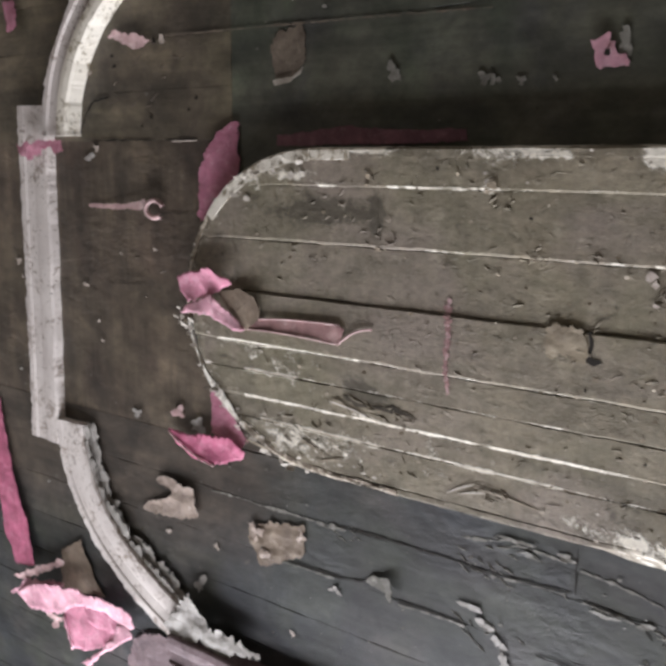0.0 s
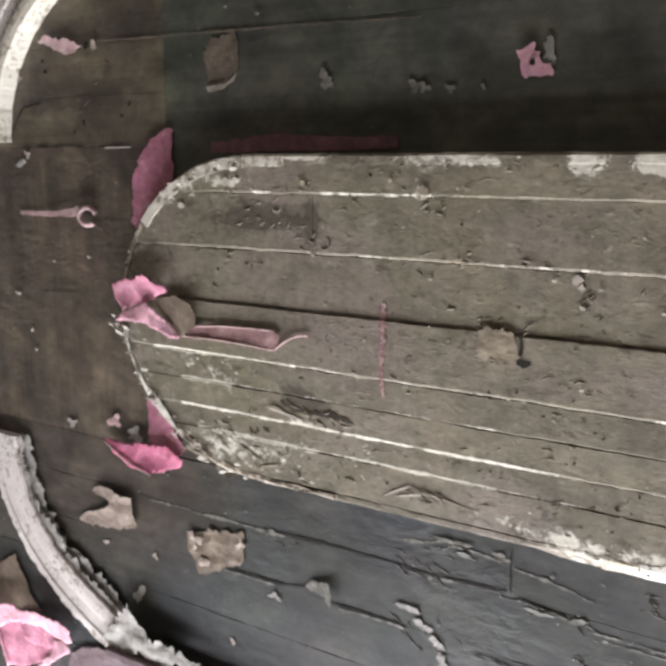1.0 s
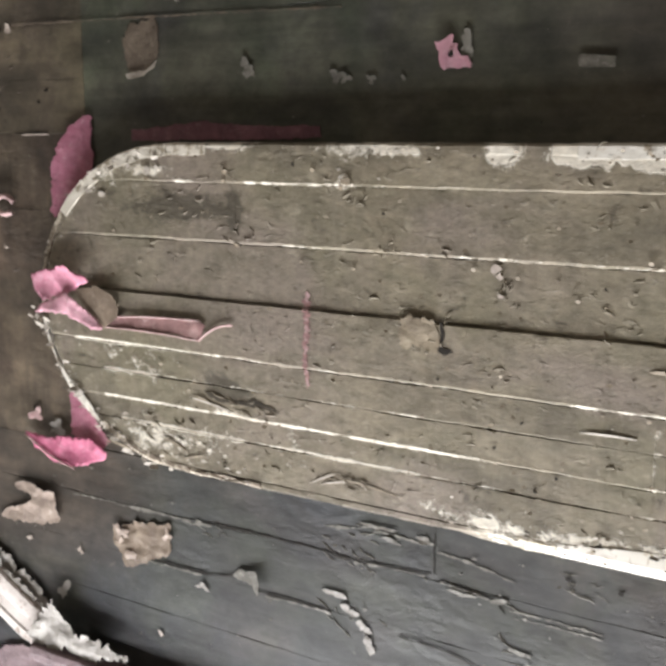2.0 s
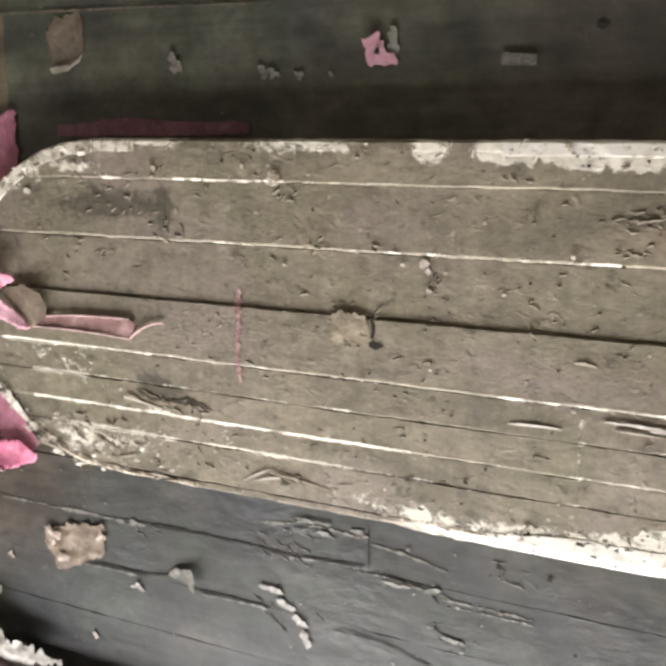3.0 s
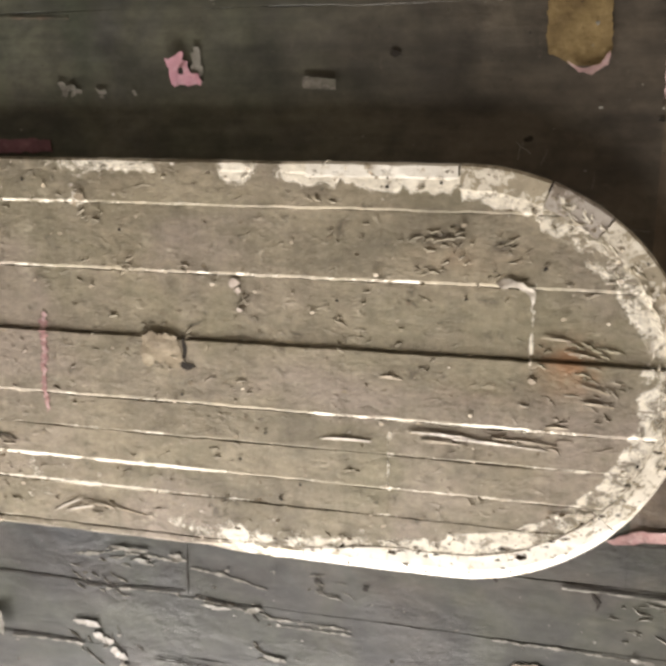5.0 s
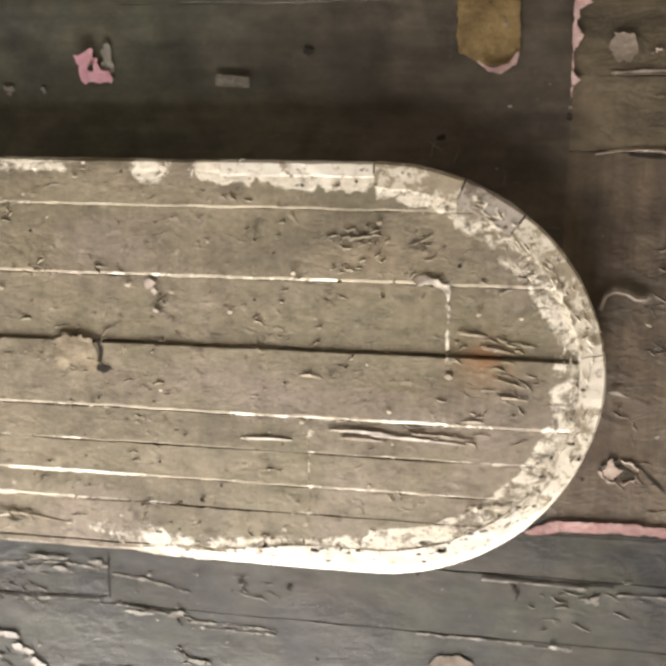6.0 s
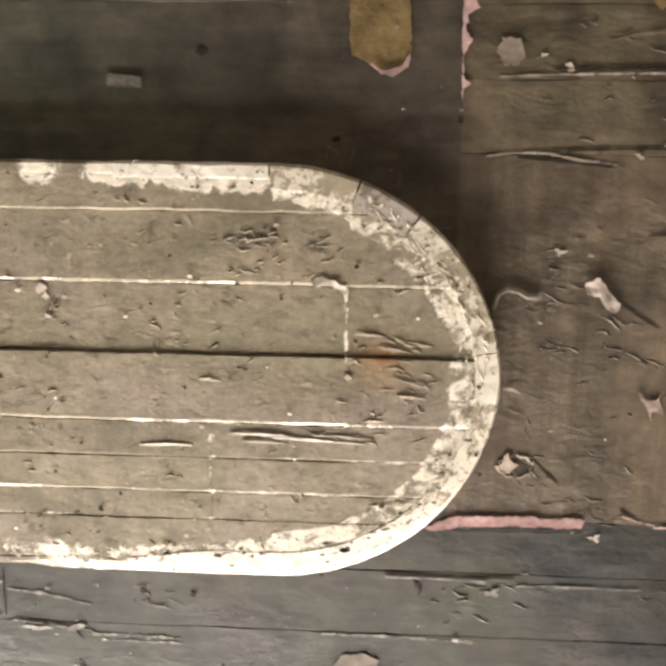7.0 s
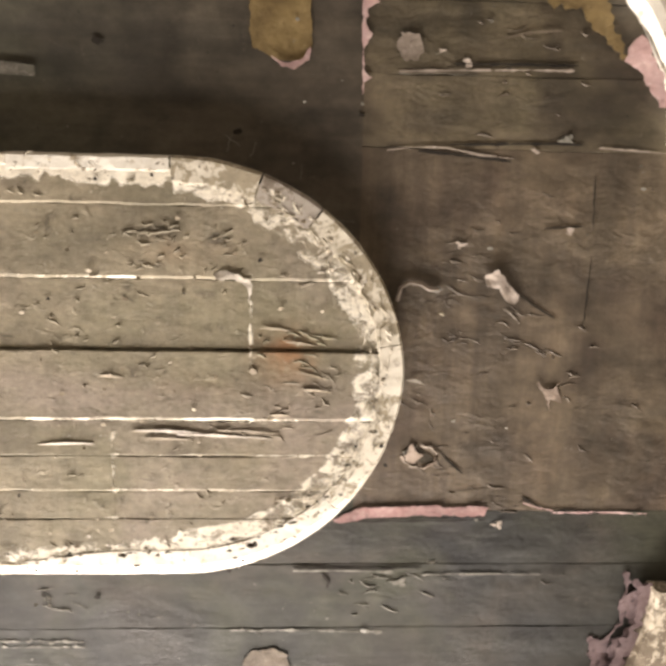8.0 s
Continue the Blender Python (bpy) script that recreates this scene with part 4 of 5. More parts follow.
    flake("dusty mauve paint film beside a moulding's foot", [(-1.138, -1.206), (-1.012, -1.147), (-0.936, -1.179), (-0.824, -1.189), (-0.682, -1.183), (-1.125, -1.356), (-1.187, -1.317)], MAUVE, 0.006, 0.004, (0, 1), rough=0.012, ripple=0.002)


mouldings()
left_end()


def upper_boards():
    flake("flat faded olive-tan paint patch", [(-0.511, 0.651), (-0.431, 0.654), (-0.425, 0.566), (-0.465, 0.534), (-0.515, 0.525), (-0.533, 0.603)], UMBER, 0.002, ripple=0.001, rough=0.008)
    flake("pale lip of a faded paint patch", [(-0.525, 0.532), (-0.462, 0.536), (-0.43, 0.56), (-0.437, 0.543), (-0.465, 0.524), (-0.515, 0.518)], CHALK, 0.004, 0.006, (0, -1), rough=0.003)
    p = peel("small pale pink square flake with a dark hole")
    part("film", sheet([(0.289, 0.566), (0.324, 0.58), (0.336, 0.56), (0.342, 0.535), (0.36, 0.528), (0.362, 0.514), (0.303, 0.516)], 0.004, 0.010, (-1, 0.3), 0.003, cell=0.01), LIGHT, p)
    part("grey_edge", sheet([(0.338, 0.55), (0.345, 0.588), (0.358, 0.588), (0.366, 0.515), (0.345, 0.52)], 0.002, 0.003, (0, 1), 0.001), GREY, p, "thin grey edge")
    part("hole", sheet(spot(0.322, 0.541, 0.009, 0.008, 7, 2.0), 0.0135, 0, ripple=0.0005, rough=0.002), GAP, p, "dark hole")
    flake("small flat grey rectangle of paint", [(0.576, 0.528), (0.642, 0.523), (0.643, 0.503), (0.577, 0.508)], GREY, 0.003, 0.003, (0, -1), rough=0.003)
    for u, v, r in ((-0.172, 0.535, 0.028), (0.06, 0.507, 0.018), (0.081, 0.503, 0.014), (0.144, 0.498, 0.014), (0.217, 0.498, 0.009)):
        flake("little grey scrap of lifted paint", lacy(u, v, r * 1.15, r * 0.9, u * 9), GREY, 0.0012, 0.003, (0.3, 1), thick=0.0005, ripple=0.0022, name="paint_scrap", category="paint scrap", group="grey scraps over the panel", rough=0.003, wave=45, cell=0.01)
    flake("ochre filler patch on dark boards", [(1.037, 0.72), (1.035, 0.60), (1.043, 0.566), (1.087, 0.545), (1.146, 0.546), (1.153, 0.583), (1.143, 0.72)], OCHRE, 0.003, ripple=0.0008, rough=0.004)
    flake("pale pink torn lip of a filler patch", [(1.075, 0.553), (1.10, 0.541), (1.135, 0.548), (1.15, 0.57), (1.148, 0.545), (1.12, 0.528), (1.095, 0.532)], PALE, 0.006, 0.004, (0, -1), rough=0.004)
    flake("narrow pale pink strip of torn paint along a seam", [(1.246, 0.76), (1.258, 0.74), (1.253, 0.69), (1.279, 0.652), (1.255, 0.642), (1.253, 0.615), (1.266, 0.598), (1.252, 0.575), (1.251, 0.535), (1.266, 0.518), (1.252, 0.508), (1.249, 0.484), (1.246, 0.6)], PALE, 0.003, 0.004, (1, 0), rough=0.005, ripple=0.001)
    flake("greyish pink flake on brown boards", [(1.318, 0.603), (1.352, 0.600), (1.360, 0.575), (1.352, 0.552), (1.322, 0.556), (1.312, 0.58)], DUSTY, 0.004, 0.004, (0, -1), rough=0.009)
    flake("torn tan paint at the foot of a moulding", [(1.56, 0.72), (1.60, 0.66), (1.655, 0.655), (1.68, 0.62), (1.735, 0.565), (1.77, 0.55), (1.70, 0.68), (1.66, 0.73)], OCHRE, 0.004, 0.006, (1, 0), rough=0.016, ripple=0.002)
    flake("pink torn film hanging at a white moulding", [(1.745, 0.56), (1.775, 0.545), (1.80, 0.50), (1.825, 0.475), (1.82, 0.53), (1.785, 0.60), (1.765, 0.60)], PALE, 0.012, 0.02, (1, 0), rough=0.008)


upper_boards()


def right_boards():
    flake("chalky white flake lifting off brown boards", [(1.500, 0.148), (1.525, 0.160), (1.541, 0.145), (1.550, 0.130), (1.572, 0.112), (1.563, 0.092), (1.545, 0.098), (1.53, 0.122), (1.508, 0.126)], DUSTY, 0.003, 0.008, (-0.3, 1), ripple=0.006, rough=0.006, wave=40, cell=0.009)
    flake("star-shaped white paint scrap on brown boards", [(1.615, -0.068), (1.645, -0.08), (1.669, -0.062), (1.662, -0.088), (1.672, -0.108), (1.65, -0.104), (1.648, -0.125), (1.636, -0.098)], BUFF, 0.0015, 0.002, (0, 1), rough=0.009, ripple=0.003, wave=45, cell=0.009)
    p = peel("curled ring of pale paint round a dark knot")
    for k, (a, b) in enumerate(((0.2, 1.5), (1.7, 2.9), (3.1, 4.6), (4.8, 6.2))):
        arc = [(1.386 + (0.035 + 0.004 * math.sin(2.3 * i + k)) * math.cos(a + (b - a) * i / 7), -0.225 + (0.023 + 0.003 * math.sin(1.9 * i + 2 * k)) * math.sin(a + (b - a) * i / 7)) for i in range(8)]
        roll(arc, 0.0022, 0.001, (DUSTY, GREY, DUSTY, BUFF)[k], p)
    part("knot", sheet(spot(1.392, -0.228, 0.026, 0.016, 8, 5.0), 0.0015, 0, ripple=0.001, rough=0.005), ROTTEN, p, "dark brown knot")
    part("film", sheet(spot(1.368, -0.222, 0.022, 0.02, 9, 6.0), 0.002, 0.003, (0, 1), ripple=0.002, rough=0.008), BUFF, p)
    flake("long dusty pink strip of paint beside the rim", [(1.210, -0.362), (1.269, -0.334), (1.36, -0.331), (1.534, -0.333), (1.526, -0.353), (1.40, -0.352), (1.28, -0.357), (1.226, -0.368)], DULL, 0.003, 0.0015, (0, 1), rough=0.004)
    p = peel("thin grey-pink arch of lifted paint by the rim")
    roll([(1.328, 0.095), (1.335, 0.122), (1.352, 0.132), (1.375, 0.128), (1.39, 0.118), (1.41, 0.119)], 0.005, 0.004, DUSTY, p, "arch")
    part("scrap", sheet(spot(1.405, 0.118, 0.016, 0.010, 6, 1.0), 0.004, 0.006, (0, 1), 0.003), GREY, p)
    flake("thin white splinter beside the rim", [(1.350, -0.066), (1.37, -0.062), (1.392, -0.073), (1.37, -0.069)], CHALK, 0.004, 0.008, (1, 0), rough=0.001)
    for u, v, r in ((1.648, 0.411, 0.016), (1.665, 0.237, 0.012), (1.447, 0.549, 0.012), (1.397, 0.571, 0.007), (1.354, -0.501, 0.018), (1.554, -0.373, 0.014), (1.586, 0.39, 0.01), (1.45, 0.206, 0.012)):
        flake("small grey-white scrap on brown boards", lacy(u, v, r * 1.1, r * 0.7, u * 7), DUSTY if r < 0.0145 else GREY, 0.0012, 0.002, (0.2, 1), thick=0.0005, ripple=0.002, name="paint_scrap", category="paint scrap", group="scraps beside the round end", rough=0.003, wave=45, cell=0.01)
    # lifted edges of the film along the board joints
    for a, b, bow, mat in (((1.318, 0.531), (1.652, 0.540), 0.002, DUSTY), ((1.299, 0.385), (1.415, 0.392), 0.003, DUSTY), ((1.415, 0.392), (1.546, 0.374), -0.003, DUSTY), ((1.712, 0.398), (1.846, 0.391), 0, DUSTY),
                           ((1.605, -0.324), (1.67, -0.342), -0.002, PALE), ((1.67, -0.347), (1.869, -0.349), 0.002, PALE), ((1.131, -0.474), (1.34, -0.478), 0.002, GREY), ((1.40, -0.484), (1.705, -0.487), 0.003, GREY),
                           ((1.517, 0.597), (1.625, 0.612), 0.004, UMBER), ((-0.80, 0.387), (-0.90, 0.386), 0, DUSTY), ((-0.913, 0.667), (0.07, 0.648), 0.002, UMBER)):
        pts = along(a, b, 9, bow)
        band = [(u, v + 0.0016) for u, v in pts] + [(u, v - 0.0012) for u, v in pts[::-1]]
        flake("thin pale lifted edge of paint along a board joint", band, mat, 0.0018, 0.0014, (0, 1), name="paint_edge", category="paint edge", group="lifted edges on the boards", rough=0.003, ripple=0.0008, thick=0.0008)


right_boards()


def lower_boards():
    p = peel("grey film flake lifted off sky-tinted boards")
    part("film", sheet([(-0.231, -0.726), (-0.20, -0.70), (-0.147, -0.694), (-0.142, -0.756), (-0.16, -0.735), (-0.191, -0.737)], 0.003, 0.014, (1, 0), 0.003), GREY, p)
    for u, v, ru, rv in ((-0.326, -0.783, 0.022, 0.013), (0.07, -0.70, 0.03, 0.012), (0.109, -0.735, 0.026, 0.018), (0.15, -0.77, 0.02, 0.02), (0.165, -0.812, 0.016, 0.026), (-0.328, -0.606, 0.03, 0.008),
                         (-0.763, -0.781, 0.012, 0.012), (-0.963, -0.788, 0.012, 0.012), (-0.473, -0.961, 0.012, 0.01), (0.182, -0.505, 0.04, 0.007), (0.298, -0.512, 0.03, 0.008), (0.213, -0.53, 0.025, 0.006),
                         (0.476, -0.614, 0.02, 0.010), (0.391, -0.618, 0.035, 0.006), (0.527, -0.722, 0.03, 0.008), (-0.83, -0.92, 0.03, 0.03)):
        flake("grey-white scrap of film on sky-tinted boards", lacy(u, v, ru * 1.15, rv * 1.1, u * 5 + v), DUSTY if ru < 0.0125 else ASHY if rv > 0.011 else GREY, 0.0012, 0.002, (0.2, 1), thick=0.0005, ripple=0.0024, name="paint_scrap", category="paint scrap", group="grey scraps under the panel", rough=0.003, wave=45, cell=0.01)
    flake("tan patch of bare wood on sky-tinted boards", [(1.044, -0.653), (1.085, -0.648), (1.124, -0.663), (1.13, -0.72), (1.04, -0.73), (1.03, -0.68)], UMBER, 0.002, 0.001, (0, 1), rough=0.008, ripple=0.0008, thick=0.0007)
    flake("mauve torn paint at the foot of a moulding", [(1.76, -0.62), (1.79, -0.635), (1.84, -0.60), (1.85, -0.50), (1.835, -0.47), (1.82, -0.60), (1.80, -0.72), (1.77, -0.75)], MAUVE, 0.003, 0.003, (1, 0), rough=0.014, ripple=0.002)
    # lips of the film along the cracks, their caught light painted as pale colour
    for pts in (along((0.12, -0.607), (0.30, -0.598), 6, 0.003), along((0.34, -0.604), (0.48, -0.620), 5, 0.002), along((0.04, -0.531), (0.18, -0.502), 5, -0.006), along((0.17, -0.517), (0.30, -0.524), 5, 0.005),
                along((0.33, -0.532), (0.51, -0.562), 6, 0.004), along((0.50, -0.63), (0.70, -0.632), 6, 0.003), along((-0.52, -0.756), (-0.33, -0.752), 5), along((-0.13, -0.762), (0.06, -0.757), 6, 0.003),
                along((-0.62, -0.612), (-0.36, -0.609), 6, 0.003), along((1.0, -0.607), (1.32, -0.613), 8, 0.002), along((0.53, -0.641), (0.70, -0.642), 5), along((-0.78, -0.612), (-0.62, -0.606), 5)):
        band = [(u, v + 0.0015) for u, v in pts] + [(u, v - 0.0015) for u, v in pts[::-1]]
        flake("thin lip of cracked film, paled as if lit, on sky-tinted boards", band, GREY, 0.0012, 0.0006, (0, 1), name="paint_edge", category="paint edge", group="lifted edges on the boards", rough=0.006, ripple=0.0004, thick=0.0006)


def crack(pts, width, seed):
    """A dark open crack in the ceiling's film, of uneven width."""
    rng = random.Random(seed)
    fine = []
    for (a, b), (c, e) in zip(pts, pts[1:]):
        n = max(2, int(math.hypot(c - a, e - b) / 0.012))
        fine += [(a + (c - a) * i / n, b + (e - b) * i / n) for i in range(n)]
    fine.append(pts[-1])
    top, low = [], []
    for i, (u, v) in enumerate(fine):
        a, b = fine[max(i - 1, 0)], fine[min(i + 1, len(fine) - 1)]
        w = Vector((-(b[1] - a[1]), b[0] - a[0])).normalized() * width * (0.25 + 0.75 * rng.random()) * (0.15 if i in (0, len(fine) - 1) else 0.5)
        j = 0.0012 * rng.uniform(-1, 1)
        top.append((u + w.x + j, v + w.y + j))
        low.append((u - w.x + j, v - w.y + j))
    part("crack", sheet(top + low[::-1], 0.0024, 0, ripple=0.0002, rough=0.0, seed=seed, thick=0.001), GAP, boards)


def ceiling_marks():
    for k, (pts, w) in enumerate((
            ([(-0.36, -0.600), (-0.314, -0.602), (-0.233, -0.597), (0.03, -0.596), (0.09, -0.60), (0.22, -0.595), (0.318, -0.588)], 0.006),
            ([(0.33, -0.598), (0.42, -0.607), (0.47, -0.614), (0.49, -0.64)], 0.004),
            ([(-0.56, -0.745), (-0.42, -0.746), (-0.31, -0.744), (-0.19, -0.724), (-0.146, -0.752), (-0.02, -0.749), (0.065, -0.751)], 0.006),
            ([(0.322, -0.488), (0.321, -0.54), (0.324, -0.592)], 0.004),
            ([(0.24, -0.765), (0.36, -0.768), (0.48, -0.80)], 0.005),
            ([(-1.30, 0.415), (-1.27, 0.47), (-1.235, 0.505), (-1.16, 0.516)], 0.008),
            ([(-1.25, 0.390), (-1.12, 0.393), (-0.98, 0.392)], 0.005), ([(-0.93, 0.390), (-0.80, 0.393)], 0.005),
            ([(-0.97, 0.187), (-0.84, 0.189)], 0.003), ([(-1.20, -0.035), (-1.05, -0.027)], 0.003),
            ([(1.42, 0.548), (1.55, 0.549), (1.66, 0.551)], 0.006), ([(1.42, 0.398), (1.55, 0.402), (1.68, 0.404)], 0.006),
            ([(1.36, 0.386), (1.45, 0.379), (1.54, 0.368)], 0.007), ([(1.708, 0.345), (1.712, 0.24)], 0.003),
            ([(1.615, 0.242), (1.69, 0.246)], 0.004), ([(1.13, -0.466), (1.28, -0.47), (1.40, -0.466)], 0.005), ([(1.25, -0.366), (1.40, -0.364), (1.53, -0.362)], 0.004),
            ([(1.67, -0.337), (1.75, -0.346), (1.86, -0.343)], 0.004), ([(1.705, 0.05), (1.713, 0.19)], 0.003), ([(1.57, 0.113), (1.61, 0.085), (1.65, 0.06)], 0.004),
            ([(1.42, -0.21), (1.45, -0.24), (1.475, -0.262)], 0.005), ([(1.60, -0.31), (1.64, -0.335), (1.66, -0.34)], 0.006), ([(1.19, -0.475), (1.205, -0.50), (1.20, -0.515)], 0.008))):
        crack(pts, w, 40 + k)
    for u, v, r in ((0.757, 0.571, 0.010), (1.015, 0.413, 0.010), (-0.495, 0.595, 0.008), (-1.13, 0.60, 0.010), (-1.14, 0.63, 0.006), (-0.80, 0.50, 0.008), (-0.83, 0.47, 0.006), (-0.98, 0.455, 0.009), (-0.96, 0.66, 0.012), (-0.935, 0.665, 0.008),
                    (-1.02, 0.43, 0.006), (0.73, -0.53, 0.007), (0.62, -0.525, 0.008), (1.248, 0.45, 0.006), (-0.905, -0.375, 0.010), (0.54, -0.72, 0.008)):
        part("nail_hole", sheet(spot(u, v, r, r * 0.7, 7, u * 3), 0.0028, 0, ripple=0.0002, rough=0.002, thick=0.001), GAP, boards, "dark nail hole")


ceiling_marks()


lower_boards()


# ---- wear on the panel: splinters, bits of film, nails ----
def splinter(a, b, width, h, mat, seed, lift=0.003):
    n = 10
    top = [(a[0] + (b[0] - a[0]) * i / n, a[1] + (b[1] - a[1]) * i / n + width * math.sin(math.pi * (i + 0.3) / (n + 0.6)) * (0.6 + 0.4 * nz(i, seed, 0.9, seed))) for i in range(n + 1)]
    low = [(a[0] + (b[0] - a[0]) * i / n, a[1] + (b[1] - a[1]) * i / n - 0.001) for i in range(n + 1)]
    return part("splinter", sheet(top + low[::-1], h, lift, (0, 1), 0.0012, 0.0012, seed), mat, panel, "raised pale wood splinter")


def panel_wear():
    P = PANEL_H
    for k, (a, b, w) in enumerate((((0.633, -0.189), (0.74, -0.187), 0.008), ((0.82, -0.160), (0.96, -0.166), 0.008), ((0.90, -0.167), (1.085, -0.176), 0.007), ((0.97, -0.158), (1.10, -0.165), 0.005),
                                   ((0.84, -0.176), (0.93, -0.178), 0.004), ((1.078, -0.128), (1.12, -0.128), 0.006), ((0.753, -0.052), (0.80, -0.056), 0.012), ((0.02, -0.415), (0.09, -0.378), 0.008),
                                   ((0.05, -0.41), (0.12, -0.392), 0.006), ((0.09, -0.384), (0.246, -0.402), 0.006), ((-0.315, -0.252), (-0.20, -0.272), 0.010), ((-0.30, -0.246), (-0.25, -0.262), 0.010),
                                   ((1.06, 0.045), (1.12, 0.04), 0.004), ((1.11, 0.018), (1.17, 0.01), 0.006), ((1.13, -0.04), (1.19, -0.055), 0.006), ((1.14, -0.075), (1.2, -0.08), 0.005),
                                   ((1.09, -0.305), (1.18, -0.30), 0.005), ((-0.60, -0.41), (-0.50, -0.43), 0.014), ((-0.42, -0.37), (-0.33, -0.40), 0.012), ((-0.35, -0.42), (-0.28, -0.40), 0.01))):
        splinter(a, b, w * 0.8, face(a[1]) + 0.0008, CHALK if k in (0, 1, 2, 7, 8, 10) else PANEL_CHIP, 3.0 + k)
    part("cavity", sheet([(-0.275, -0.232), (-0.25, -0.236), (-0.21, -0.241), (-0.16, -0.238), (-0.13, -0.228), (-0.11, -0.236), (-0.06, -0.253), (-0.11, -0.249), (-0.17, -0.251), (-0.22, -0.252), (-0.26, -0.243)], face(-0.24) + 0.0008, 0, ripple=0.001, rough=0.008, seed=4.0), ROTTEN, panel, "dark rotten hollow in the board")
    for k in range(26):
        f = k / 25
        v = 0.025 - 0.2 * f
        u = 0.014 + 0.006 * nz(v, 0, 24, 2.0)
        part("stain_strip", sheet(lacy(u, v, 0.012 * (1 - 0.5 * f), 0.012, 4.0 + 1.7 * k, 12), face(v) + 0.0018, 0, ripple=0.0004, rough=0.002, seed=6.0 + k, thick=0.0003), PALE if k % 3 == 0 else DULL, panel, "thin streak of dusty pink paint")
    part("patch", sheet([(0.245, 0.004), (0.262, 0.014), (0.285, 0.006), (0.325, 0.002), (0.335, -0.03), (0.332, -0.062), (0.29, -0.056), (0.262, -0.064), (0.245, -0.052), (0.238, -0.03)], face(-0.03) + 0.0012, 0.001, (0, 1), 0.0012, 0.008, seed=7.0, thick=0.0007, wave=40, cell=0.01), PANEL_CHIP, panel, "lifted square of beige film")
    part("crack", sheet([(0.335, 0.005), (0.343, -0.02), (0.342, -0.05), (0.365, -0.058), (0.345, -0.068), (0.333, -0.062), (0.335, -0.02)], face(-0.03) + 0.0007, 0, ripple=0.0004, rough=0.005, seed=8.0), GAP, panel, "dark crack beside the patch")
    for u, v, r in ((1.047, -0.04, 0.008), (0.115, 0.285, 0.014), (0.098, 0.272, 0.008), (-0.203, 0.300, 0.009), (-0.205, 0.28, 0.007), (-0.177, 0.133, 0.008), (0.03, 0.307, 0.007), (0.13, 0.10, 0.006),
                    (-0.83, -0.094, 0.012), (-0.815, -0.105, 0.008), (-0.79, -0.17, 0.008), (-0.43, 0.30, 0.012), (-0.40, 0.305, 0.01), (-0.58, 0.237, 0.012)):
        part("chip", sheet(spot(u, v, r, r * 0.75, 8, u * 8 + v), face(v) + 0.001, 0.003, (0.2, 1), 0.002, 0.006, seed=u * 5), CHALK if 0.0095 < r < 0.0125 else PANEL_CHIP, panel)
    part("film", sheet([(0.972, 0.144), (0.985, 0.152), (1.01, 0.148), (1.036, 0.138), (1.043, 0.118), (1.04, 0.09), (1.035, 0.12), (1.018, 0.134), (1.0, 0.139), (0.98, 0.136)], face(0.1) + 0.002, 0.004, (0.2, 1), 0.004, 0.008, seed=12.0, wave=50, cell=0.008), CHALK, panel, "crumpled pale film at a knot")
    for u, v, r in ((0.447, 0.122, 0.011), (0.456, 0.106, 0.008), (0.459, 0.066, 0.007)):
        part("chip", sheet(spot(u, v, r, r, 8, u * 80 + v * 9), face(0.1) + 0.0006, 0.003, (0.2, 1), 0.001, 0.004, seed=v * 50, thick=0.0007), DUSTY, panel)
    for u, v in ((0.462, -0.249), (0.593, -0.294), (0.552, -0.33), (0.70, -0.452), (0.86, -0.45), (0.62, -0.45), (1.0, -0.452), (1.03, -0.43), (0.757, 0.32), (0.86, 0.33), (0.335, -0.12), (0.662, 0.097), (0.916, 0.11), (0.517, -0.188),
                 (1.30, -0.19), (1.31, -0.23), (1.25, -0.19), (-0.02, 0.32), (0.20, 0.22), (1.06, 0.175)):
        part("nail", sheet(spot(u, v, 0.0045, 0.004, 7, u), (PANEL_H + 0.0052 if v < -0.42 else face(v) + 0.0035), 0, ripple=0.0003, rough=0.001), GAP, panel, "dark rusted nail head")


PANEL_CHIP = flake_paint("beige_panel_film", (0.3, 0.25, 0.18), (0.24, 0.2, 0.14), (0.4, 0.36, 0.28))
panel_wear()


def chips(name, label, mat, count, place, size, seed, aspect=1.0):
    """Many tiny bits of loose film, lifted a little."""
    rng = random.Random(seed)
    vs, fs = [], []
    while len(fs) < count:
        got = place(rng)
        if got is None:
            continue
        u, v, h = got
        r, a = size * (0.4 + rng.random() ** 2 * 1.4), rng.random() * 6.283
        base = len(vs)
        k = rng.choice((3, 4, 5))
        tilt, ta = rng.random() * 0.8, rng.random() * 6.283
        for i in range(k):
            b = a + 6.283 * i / k + rng.random() * 0.5
            du, dv = r * math.cos(b) * 1.3 * aspect, r * math.sin(b) * 0.8 / aspect
            vs.append(W(u + du, v + dv, h + 0.001 + tilt * (r + du * math.cos(ta) + dv * math.sin(ta))))
        fs.append(tuple(range(base, base + k)))
    me = bpy.data.meshes.new(name)
    me.from_pydata(vs, [], fs)
    me.materials.append(mat)
    ob = new(name, me)
    return tagged(ob, label, "paint chips", kind="stuff")


def on_panel(rng):
    u, v = rng.uniform(CL - AL, CR + AR), rng.uniform(CV - BV, CV + BV)
    if half(u) - abs(v - CV) < 0.012:
        return None
    w = wear_and_glints(u, v)[0]
    return (u, v, face(v) + 0.0005) if rng.random() < 0.06 + w * w * 1.3 else None


